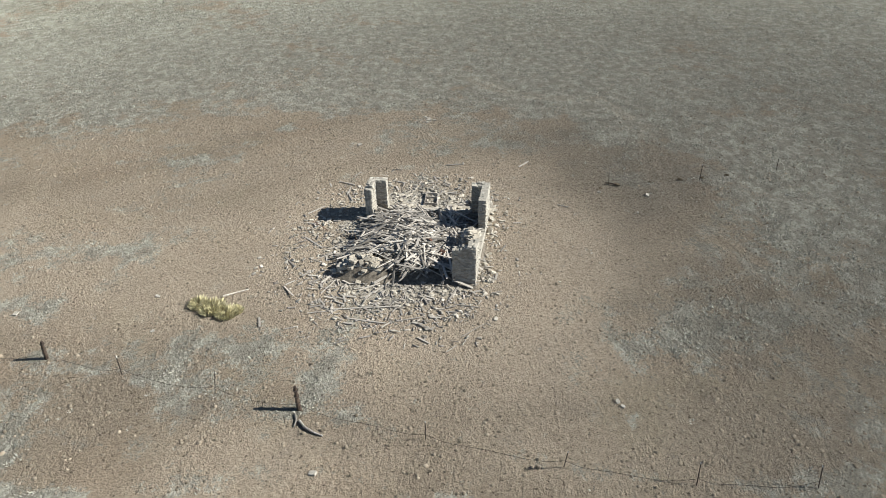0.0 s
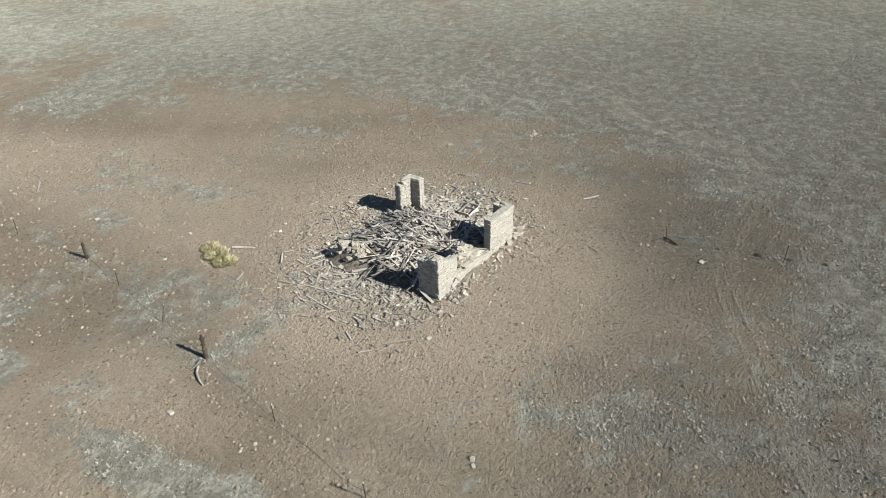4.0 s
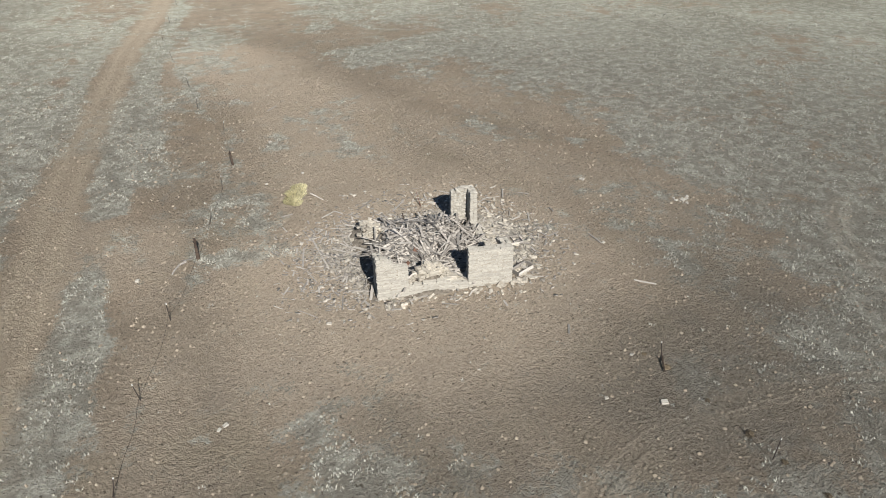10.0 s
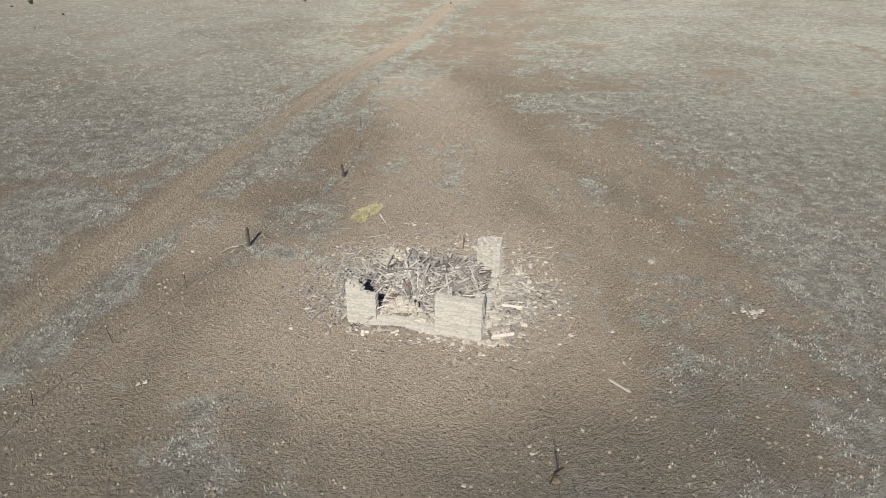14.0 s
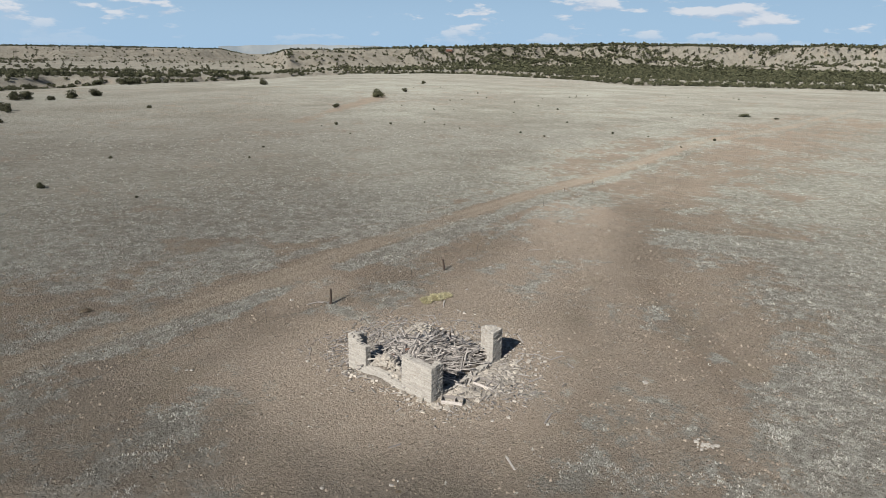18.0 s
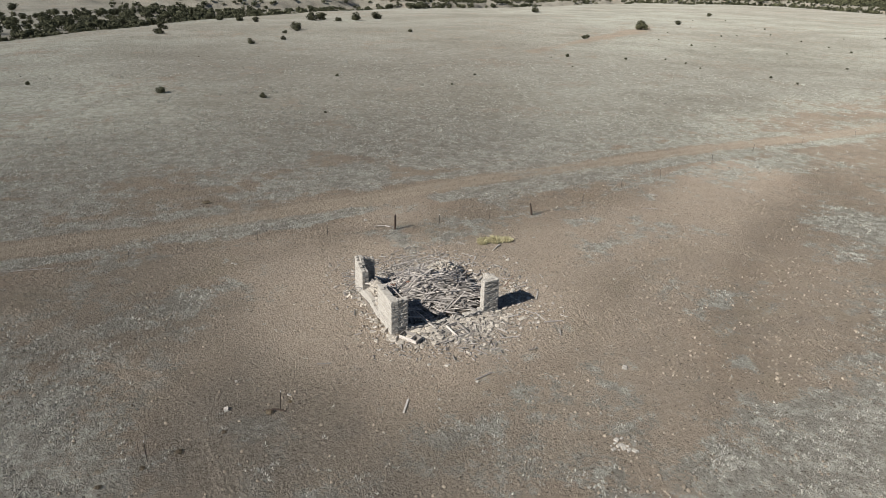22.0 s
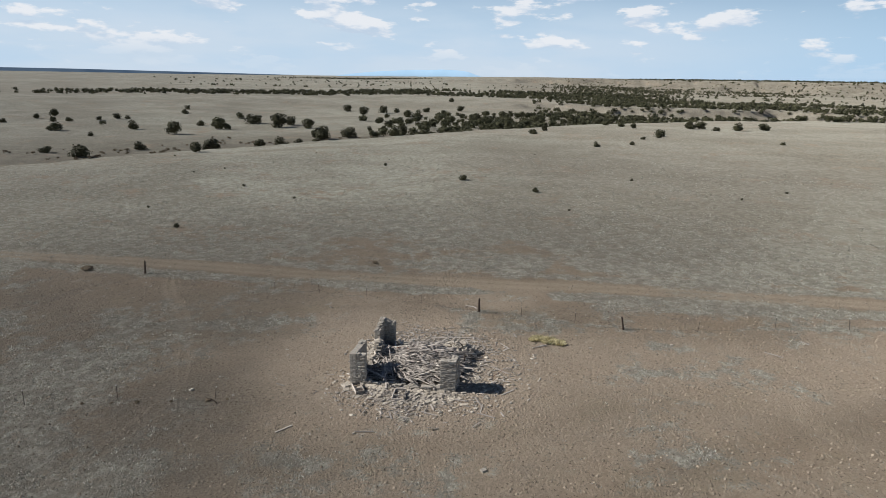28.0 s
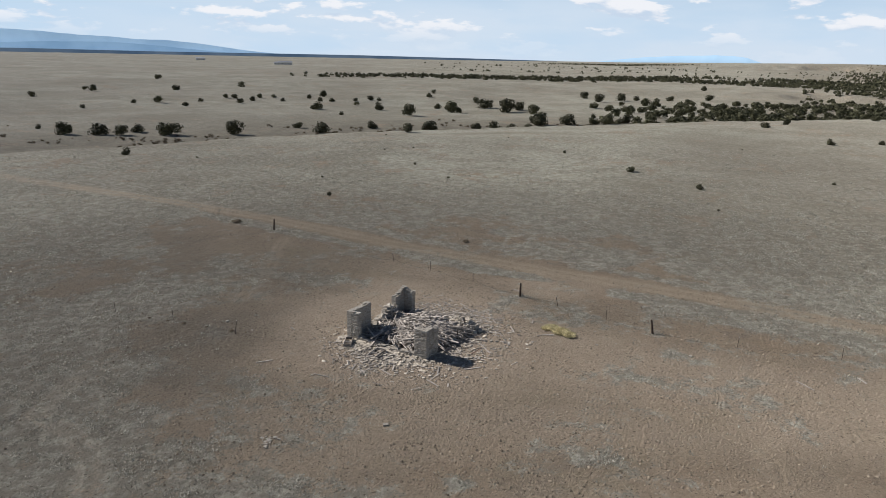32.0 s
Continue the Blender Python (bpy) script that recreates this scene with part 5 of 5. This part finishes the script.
NEAR_TREES = [(-183.6, 45.5, 2.4), (-194, 60, 1.8), (-230, 79, 3.0), (-279, 119, 3.0), (-284, 131, 4.7), (-292, 147, 4.9), (-211, 121, 2.0), (-161, 174, 2.2), (-237, 28, 2.4), (-267, 35, 2.4),
              (-297, 83, 3.7), (-316, 81, 3.9), (-336, 76, 4.1), (-188, 236, 5.4), (-210, 290, 3.5), (-267, 394, 3.6), (-335, 294, 5.5), (-237, 81, 3.8), (-220, 70, 1.9), (-159, 170, 1.9), (-291, 110, 5), (-294, 116, 5.2), (-239, 27, 3.2), (-281, 36, 3.2)]
DRAW_TREES = [(-113, -210, 5.0), (-122, -202, 5.0), (-126, -195, 4.4), (-136, -198, 4.0), (-138, -183, 7.3), (-153, -164, 5.8), (-185, -157, 3.6), (-179, -140, 4.9), (-205, -131, 4.1), (-200, -100, 6.0), (-159, -88, 3.3),
              (-227, -90, 4.2), (-222, -78, 5.9), (-224, -72, 4.1), (-228, -66, 4.4), (-263, -72, 7.5), (-274, -61, 6.4), (-240, -42, 4.2), (-238, -34, 4.4), (-247, -32, 4), (-298, -38, 5.5), (-310, -141, 6.9), (-346, -134, 7.6), (-329, -113, 8.5), (-320, -93, 6.1), (-344, -111, 5.8), (-320, -50, 2.9)]
PLAIN_TREES = [(-239, -281, 3.7), (-268, -298, 3.2), (-294, -302, 3.7), (-296, -296, 4.1), (-272, -269, 4.5), (-291, -276, 3.6), (-314, -290, 3.8), (-323, -285, 3.4), (-303, -261, 3.2), (-337, -265, 3.4), (-354, -265, 5.2), (-321, -244, 3.6), (-322, -235, 3.5), (-271, -210, 6.9),
               (-255, -182, 2.6), (-332, -223, 3.2), (-345, -219, 4.4), (-297, -183, 5.6), (-270, -148, 6.9), (-348, -214, 3.6), (-393, -198, 4.3), (-332, -161, 4.4), (-225, -307, 3.0), (-195, -311, 2.5), (-314, -57, 2.9), (-117, -231, 2.7), (-390, -473, 5.8)]
BENCH_TREES = [(-479, -103, 6.5), (-449, -85, 7.0), (-478, -74, 6.8), (-500, -66, 6.0), (-443, -44, 7.0), (-523, -43, 6.0), (-495, -26, 6.4), (-531, -14, 6.1), (-637, -27, 5.4), (-350, 74, 3.8)]
for x, y, w in NEAR_TREES + PLAIN_TREES + BENCH_TREES:
    juniper(x, y, w * 1.1)
for x, y, w in DRAW_TREES:
    juniper(x, y, w * 1.3)
for x, y, w in ((-28.7, -8.0, 1.0), (-21.9, -40.8, 1.6), (8.0, -13.9, 0.5), (8.75, -18.7, 0.45), (9.0, -20.4, 0.35), (9.3, -22.3, 0.4), (7.6, -12.7, 0.3), (8.35, -16.4, 0.3)):
    juniper(x, y, w, "dead_brush", "low clump of dry brown dead brush on soil", "dead brush", 0.6, BRUSH_CROWN)
for x, y, w in ((-97.7, 0.9, 1.9), (-44, -40.5, 0.9), (-84, 16.2, 1.4), (-61.4, -112.4, 2.4), (-113, 119, 1.2), (-70, -30, 0.7), (-58, -52, 0.6), (-82, -44, 0.8), (-104, 40, 0.9), (-120, -20, 1.0), (-92, 70, 0.8)):
    juniper(x, y, w, "juniper_shrub", "low dark green shrub on the dry grass plain", "shrubs")


shrub_rng = random.Random(77)
for k in range(46):
    a, d = radians(shrub_rng.uniform(93, 128)), shrub_rng.uniform(130, 430)
    juniper(d * math.cos(a), d * math.sin(a), shrub_rng.uniform(0.5, 1.0), "juniper_shrub", "low dark green shrub on the dry grass plain", "shrubs")
for k in range(12):
    a, d = radians(shrub_rng.uniform(130, 235)), shrub_rng.uniform(60, 170)
    juniper(d * math.cos(a), d * math.sin(a), shrub_rng.uniform(0.3, 0.7), "juniper_shrub", "tiny dark shrub on the dry grass plain", "shrubs")
# Dark shapes of unclear kind by the track, built as squat leafy mounds
juniper(-15.4, 249.6, 4.6, "dark_mound", "low dark mound of unclear kind beside the dirt track", "shrubs", 0.4)
juniper(-3.5, 246.0, 2.2, "dark_mound", "small dark mound of unclear kind beside the dirt track", "shrubs", 0.4)


def woods_mask(x, y):
    r, az = np.hypot(x, y), np.degrees(np.arctan2(y, x)) % 360
    edge = np.interp(az, LAND_AZ, LAND["edge"])
    end = np.interp(az, LAND_AZ, LAND["draw_end"])
    rim_at = np.interp(az, LAND_AZ, LAND["rim_at"])
    bench_end = np.interp(az, LAND_AZ, LAND["bench_end"])
    n, n2 = fbm(x / 60, y / 60, 81, 4), fbm(x / 190, y / 190, 83, 3)
    north = smooth(128, 112, az)
    ok = np.zeros_like(x)
    ok = np.maximum(ok, north * smooth(edge + 4, edge + 20, r) * smooth(0.10, 0.30, n + 0.5 * (n2 - 0.5)) * (1 - smooth(2250, 2400, r)) * np.interp(r, [700, 1000, 1300, 2000], [1.2, 2.0, 2.7, 2.7]))
    shift = 90 * (n2 - 0.5)
    meadow = smooth(1335, 1360, r + shift) * (1 - smooth(1440, 1480, r + shift)) * (1 - smooth(107, 110, az))
    slope = smooth(1450, 1480, r + shift) * (1 - smooth(rim_at * 0.95, rim_at * 0.98, r)) * (1 - smooth(101, 106, az))
    ok = ok * (1 - 0.985 * meadow) * (1 - 0.7 * slope)
    mid = smooth(112, 125, az) * (1 - smooth(168, 176, az))
    ok = np.maximum(ok, mid * smooth(edge + 6, edge + 25, r) * (1 - smooth(end - 10, end + 60, r)) * 1.3 * smooth(0.24, 0.38, n))
    past = np.interp(az, [112, 134, 138, 150, 168], [400, 120, 160, 260, 300])
    ok = np.maximum(ok, mid * 1.5 * smooth(end, end + 40, r) * (1 - smooth(end + past - 60, end + past, r)) * smooth(0.36, 0.50, n))
    ok = np.maximum(ok, mid * 0.05 * smooth(end, end + 40, r) * (1 - smooth(rim_at, rim_at + 50, r)))
    ok = np.maximum(ok, mid * np.interp(az, [120, 128, 136, 138, 168], [1.4, 1.0, 0.75, 0.15, 0.95]) * smooth(bench_end - 60, bench_end + 60, r) * (1 - smooth(rim_at, rim_at + 50, r)) * smooth(0.33, 0.56, n))
    ok = np.maximum(ok, smooth(100, 130, az) * (1 - smooth(190, 200, az)) * np.interp(az, [120, 136, 138, 141], [1.4, 1.0, 0.0, 1.2]) * smooth(rim_at * 0.97, rim_at, r) * (1 - smooth(rim_at * 1.08, rim_at * 1.15, r)))
    west = smooth(165, 172, az) * (1 - smooth(196, 203, az))
    ok = np.maximum(ok, west * smooth(edge + 8, edge + 30, r) * (1 - smooth(edge + 130, edge + 240, r)) * smooth(0.22, 0.36, n) * np.interp(az, [165, 180, 187, 192], [1.2, 1.1, 0.5, 0.0]))
    belt = smooth(160, 172, az) * (1 - smooth(208, 221, az))
    inner = np.interp(az, [160, 185, 195, 220], [700, 780, 700, 690])
    outer = np.interp(az, [160, 185, 195, 220], [1150, 1050, 860, 790])
    ok = np.maximum(ok, belt * smooth(inner, inner + 40, r) * (1 - smooth(outer - 60, outer, r)) * 1.7 * smooth(0.22, 0.36, n2 + 0.3 * (n - 0.5)))
    ok = np.maximum(ok, belt * (1 - smooth(200, 210, az)) * 0.05 * smooth(1000, 1100, r) * (1 - smooth(1800, 2300, r)) * smooth(0.4, 0.6, n))
    ok = np.maximum(ok, smooth(195, 205, az) * (1 - smooth(240, 250, az)) * 0.01 * (1 - smooth(500, 560, r)) * smooth(330, 360, r))
    return ok


def build_woods():
    r = np.random.RandomState(5)
    n = 152000
    rad = np.sqrt(r.uniform(150.0 ** 2, 2500.0 ** 2, n))
    az = np.radians(r.uniform(72, 250, n))
    x, y = rad * np.cos(az), rad * np.sin(az)
    keep = r.uniform(0, 1, n) < woods_mask(x, y) * np.interp(rad, [150, 500, 1000, 2500], [1, 1, 0.62, 0.34])
    x, y, rad = x[keep], y[keep], rad[keep]
    z = land(x, y)
    size = r.uniform(2.8, 5.6, len(x)) * np.interp(rad, [400, 1000, 1700], [1, 1.05, 1.25])
    turn = r.uniform(0, 6.3, len(x))
    pick = r.randint(0, 5, len(x)) + np.where(rad > 900, 5, 0) + np.where(rad < 540, 10, 0)
    vs, fs, count = [], [], 0
    size = np.where(rad < 540, size * 1.2, np.where(rad > 1150, size * r.uniform(0.5, 1.0, len(x)) * np.interp(np.degrees(np.arctan2(y, x)) % 360, [118, 130], [1.8, 1.0]), size))
    for k in range(15):
        tv, tf = crown_tris(300 + k, *((7, 44, 0.15), (5, 14, 0.26), (10, 220, 0.085))[k // 5])
        sel = np.where(pick == k)[0]
        c, s = np.cos(turn[sel])[:, None], np.sin(turn[sel])[:, None]
        w = (size[sel] * 1.15)[:, None]
        px = (tv[:, 0] * c - tv[:, 1] * s) * w + x[sel][:, None]
        py = (tv[:, 0] * s + tv[:, 1] * c) * w + y[sel][:, None]
        pz = tv[:, 2] * w * 0.85 + z[sel][:, None] - 0.1
        vs.append(np.stack([px, py, pz], -1).reshape(-1, 3))
        fs.append((tf[None] + (np.arange(len(sel)) * len(tv))[:, None, None]).reshape(-1, 3) + count)
        count += len(sel) * len(tv)
    me = mesh_from("far_woods", np.concatenate(vs), np.concatenate(fs), WOODS)
    tagged(new("far_woods", me), "dark juniper woods in the draws and on the mesas", "woods", kind="stuff")
    return len(x)


build_woods()


# ---- grass tufts, clods and pebbles on the plain ----
def strew(name, templates, x, y, size, squash, mat, seed, label, category, sink=0.01):
    r = np.random.RandomState(seed)
    z = land(x, y)
    turn, pick = r.uniform(0, 6.3, len(x)), r.randint(0, len(templates), len(x))
    vs, fs, count = [], [], 0
    for k, (tv, tf) in enumerate(templates):
        sel = np.where(pick == k)[0]
        c, s, w = np.cos(turn[sel])[:, None], np.sin(turn[sel])[:, None], size[sel][:, None]
        vs.append(np.stack([(tv[:, 0] * c - tv[:, 1] * s) * w + x[sel][:, None], (tv[:, 0] * s + tv[:, 1] * c) * w + y[sel][:, None], tv[:, 2] * w * squash + z[sel][:, None] - sink], -1).reshape(-1, 3))
        fs.append((tf[None] + (np.arange(len(sel)) * len(tv))[:, None, None]).reshape(-1, 3) + count)
        count += len(sel) * len(tv)
    tagged(new(name, mesh_from(name, np.concatenate(vs), np.concatenate(fs), mat)), label, category, kind="stuff")


def tuft_template(seed, count=9):
    """A low cushion of short curled blades leaning every way."""
    r = np.random.RandomState(seed)
    v = []
    for k in range(count):
        a, d = r.uniform(0, 2 * math.pi), 0.42 * math.sqrt(r.uniform(0, 1))
        t = a + r.normal(0, 0.9)
        reach, w, h = r.uniform(0.12, 0.42), r.uniform(0.07, 0.14), r.uniform(0.25, 0.75) * (1.1 - d)
        x, y = d * math.cos(a), d * math.sin(a)
        v += [(x - w * math.sin(t), y + w * math.cos(t), 0), (x + w * math.sin(t), y - w * math.cos(t), 0.05), (x + reach * math.cos(t), y + reach * math.sin(t), h)]
    return np.array(v), np.arange(3 * count).reshape(-1, 3)


def clod_template(seed):
    r = np.random.RandomState(seed)
    v = np.array([(1, 0, 0.1), (0, 1, 0.15), (-1, 0, 0.1), (0, -1, 0.1), (0.1, 0.1, 0.8)]) * r.uniform(0.65, 1.15, (5, 3)) * [0.5, 0.5, 0.8]
    return v, np.array([(0, 1, 4), (1, 2, 4), (2, 3, 4), (3, 0, 4)])


def build_brush():
    """Low grey brush along the floor of the draw."""
    r = np.random.RandomState(21)
    n = 520
    deg = r.uniform(188, 250, n)
    rad = np.interp(deg, LAND_AZ, LAND["edge"]) + 16 + np.abs(r.normal(0, 26, n))
    x, y = rad * np.cos(np.radians(deg)), rad * np.sin(np.radians(deg))
    keep = fbm(x / 22, y / 22, 55, 3) > 0.46
    x, y = x[keep], y[keep]
    strew("grey_brush", [crown_tris(500 + k, 6, 60, 0.11) for k in range(4)], x, y, r.uniform(0.9, 3.0, len(x)), 0.6, DEAD_BRUSH, 22, "low grey-brown brush along the floor of the draw", "brush")


build_brush()


def build_cover():
    r = np.random.RandomState(8)
    n = 540000
    rad = np.sqrt(r.uniform(0, 1, n)) * 80
    a = r.uniform(0, 2 * math.pi, n)
    x, y = rad * np.cos(a), rad * np.sin(a)
    bare, road, _ = cover_masks(x, y)
    field = np.hypot((x - 0.8) / 1.15, y - 0.7) < 6.0
    patchy = smooth(0.62, 0.30, bare + 0.5 * (fbm(x / 0.9, y / 0.9, 91, 3) - 0.5))
    chance = (0.02 + patchy) * (1 - road) * np.interp(rad, [0, 32, 55, 80], [0.9, 0.85, 0.30, 0.10]) * smooth(0.36, 0.60, fbm(x / 1.3, y / 1.3, 92, 3))
    keep = (r.uniform(0, 1, n) < chance) & ~field
    tx, ty = x[keep], y[keep]
    size = (0.10 + 0.26 * r.uniform(0, 1, len(tx)) ** 1.6) * np.interp(rad[keep], [0, 40, 80], [1, 1.1, 1.5])
    strew("dry_grass", [tuft_template(k, 7) for k in range(8)], tx, ty, size, 0.8, DRY_GRASS, 3, "dry pale grey grass tufts scattered over the plain", "grass")
    n = 130000
    rad = np.sqrt(r.uniform(38.0 ** 2, 150.0 ** 2, n))
    a = np.where(r.uniform(0, 1, n) < 0.75, r.uniform(radians(60), radians(300), n), r.uniform(radians(-60), radians(60), n))
    x, y = rad * np.cos(a), rad * np.sin(a)
    bare, road, _ = cover_masks(x, y)
    patchy = smooth(0.75, 0.35, bare + 0.4 * (fbm(x / 2.5, y / 2.5, 97, 3) - 0.5))
    keep = r.uniform(0, 1, n) < patchy * (1 - road) * np.interp(rad, [38, 55, 90, 150], [0.4, 0.75, 0.65, 0.25]) * smooth(0.36, 0.58, fbm(x / 3.0, y / 3.0, 98, 3))
    x, y, rad = x[keep], y[keep], rad[keep]
    strew("dry_grass_far", [tuft_template(k + 60, 5) for k in range(5)], x, y, r.uniform(0.28, 0.55, len(x)) * np.interp(rad, [55, 150], [1, 1.25]), 0.8, FAR_GRASS, 13, "dry pale grass tufts on the wider plain", "grass")
    n = 200000
    rad = np.sqrt(r.uniform(0, 1, n)) * 62
    a = r.uniform(0, 2 * math.pi, n)
    x, y = rad * np.cos(a), rad * np.sin(a)
    bare, road, _ = cover_masks(x, y)
    keep = (r.uniform(0, 1, n) < (0.35 + 0.5 * bare) * (1 - 0.8 * road) * np.interp(rad, [0, 30, 60], [1, 1, 0.5]) * (0.12 + 0.88 * smooth(0.38, 0.62, fbm(x / 2.3, y / 2.3, 95, 3))))
    x, y = x[keep], y[keep]
    strew("earth_clods", [clod_template(k) for k in range(6)], x, y, 0.04 + 0.22 * r.uniform(0, 1, len(x)) ** 4, 1.0, CLOD, 4, "small crumbled clods of brown earth on bare soil", "soil")
    n = 9000
    rad, a = np.sqrt(r.uniform(0, 1, n)) * 46, r.uniform(0, 2 * math.pi, n)
    x, y = rad * np.cos(a), rad * np.sin(a)
    strew("pale_pebbles", [clod_template(k + 40) for k in range(5)], x, y, 0.035 + 0.07 * r.uniform(0, 1, n) ** 2, 0.7, LIMESTONE_LOOSE, 7, "small pale pebbles scattered over the brown soil", "pebbles")
    n = 1300
    rad, a = np.sqrt(r.uniform(0, 1, n)) * 55, r.uniform(0, 2 * math.pi, n)
    x, y = rad * np.cos(a), rad * np.sin(a)
    strew("dung_and_dark_clods", [clod_template(k + 20) for k in range(5)], x, y, r.uniform(0.05, 0.13, n), 0.6, DARK_WOOD, 6, "small dark clods of dried dung on the soil", "soil")
    return len(tx)


build_cover()


# ---- lone stones on the plain ----
def lone_stone(x, y, size, label="single pale stone lying on bare soil"):
    z = lz(x, y)
    e = thing("field_stone", (x, y, z), label, "stone", "field stones")
    part("stone", rng.choice(STONES), e, trs((x, y, z + size * 0.12), rng.uniform(0, 6.3), rng.gauss(0, 0.15), rng.gauss(0, 0.15), (size, size * 0.75, size * 0.38)))


for x, y, s in ((14.8, 5.5, 0.35), (6.5, -15.8, 0.32), (-12.4, -9.8, 0.25), (-12.7, -10, 0.2), (-16.4, 3.8, 0.3), (7.0, -12.5, 0.22), (-6.1, 22.2, 0.3), (11.4, -2.9, 0.2), (-4.6, 14.8, 0.25), (4.2, -14.6, 0.2), (-7.5, 14.0, 0.2)):
    lone_stone(x, y, s)

chalk = thing("chalky_stones", (19.75, 0.0, lz(19.75, 0.0)), "flat scatter of chalky white stone fragments on dry ground", "stones")
for k in range(22):
    x, y, q = 19.75 + rng.gauss(0, 0.30), rng.gauss(0, 0.34), rng.uniform(0.10, 0.34)
    part("stone", rng.choice(STONES), chalk, trs((x, y, lz(x, y) + 0.03), rng.uniform(0, 6.3), rng.gauss(0, 0.1), rng.gauss(0, 0.1), (q, q * 0.7, q * 0.3)))


# ---- far farm buildings on the plain ----
WHITE_WALL = simple_material("weathered_white_siding", (0.55, 0.54, 0.51), (0.74, 0.73, 0.70), 0.5, 0.7, 0.01, 0.1)
RED_WALL = simple_material("dull_red_brick", (0.24, 0.115, 0.080), (0.34, 0.175, 0.125), 0.5, 0.85, 0.01, 0.1)
METAL_ROOF = simple_material("grey_metal_roofing", (0.24, 0.26, 0.29), (0.36, 0.38, 0.41), 0.4, 0.6, 0.01, 0.1, metal=0.4)
DARK_PANE = simple_material("dark_window_glass", (0.02, 0.025, 0.03), (0.05, 0.055, 0.06), 1.0, 0.15, 0.001, 0.1)


def box_bm(x0, x1, y0, y1, z0, z1):
    bm = bmesh.new()
    bmesh.ops.create_cube(bm, size=1.0, matrix=Matrix.Translation(((x0 + x1) / 2, (y0 + y1) / 2, (z0 + z1) / 2)) @ Matrix.Diagonal((x1 - x0, y1 - y0, z1 - z0, 1)))
    return bm


def gable_bm(w, d, z, rise, over=0.4, thick=0.18):
    """Two sloping roof planes of real thickness over a body w by d."""
    bm = bmesh.new()
    for side in (-1, 1):
        edge, low = side * (d / 2 + over), z - rise * over / (d / 2)
        v = [bm.verts.new((sx * (w / 2 + over), y, h + t)) for t in (0, thick) for sx, y, h in ((-1, edge, low), (1, edge, low), (1, 0, z + rise), (-1, 0, z + rise))]
        for f in ((0, 1, 2, 3), (7, 6, 5, 4), (0, 4, 5, 1), (1, 5, 6, 2), (2, 6, 7, 3), (3, 7, 4, 0)):
            bm.faces.new([v[k] for k in f])
    bmesh.ops.recalc_face_normals(bm, faces=bm.faces[:])
    return bm


def farm_building(x, y, w, d, h, yaw, wall_mat, label, windows=3):
    z = lz(x, y)
    m = trs((x, y, z - 0.3), yaw)
    e = thing("farm_building", (x, y, z), label, "building", "farm buildings")
    wall = box_bm(-w / 2, w / 2, -d / 2, d / 2, 0, h)
    for sx in (-1, 1):
        v = [wall.verts.new(p) for p in ((sx * w / 2, -d / 2, h), (sx * w / 2, d / 2, h), (sx * w / 2, 0, h + d * 0.22))]
        wall.faces.new(v)
    part("wall", (wall, wall_mat), e, m)
    part("roof", (gable_bm(w, d, h, d * 0.22), METAL_ROOF), e, m, "grey metal gable roof")
    for side in (-1, 1):
        for k in range(windows):
            cx = (k + 0.5) / windows * w - w / 2
            part("window", (box_bm(cx - 0.7, cx + 0.7, side * d / 2 - 0.06, side * d / 2 + 0.06, 1.3, 2.6), DARK_PANE), e, m)


farm_building(-1230, -1273, 22, 10, 4.2, 2.2, WHITE_WALL, "far white farm building with a grey metal roof on the plain")
farm_building(-1050, -860, 28, 12, 4.5, 2.3, WHITE_WALL, "far long pale barn with a metal roof on dry grassland", 5)
farm_building(-1012, -850, 11, 8, 3.6, 2.3, WHITE_WALL, "far small white house beside the long barn", 2)
farm_building(-748, 1200, 13, 8, 4.5, 0.5, RED_WALL, "far dull red brick building on the wooded hilltop")
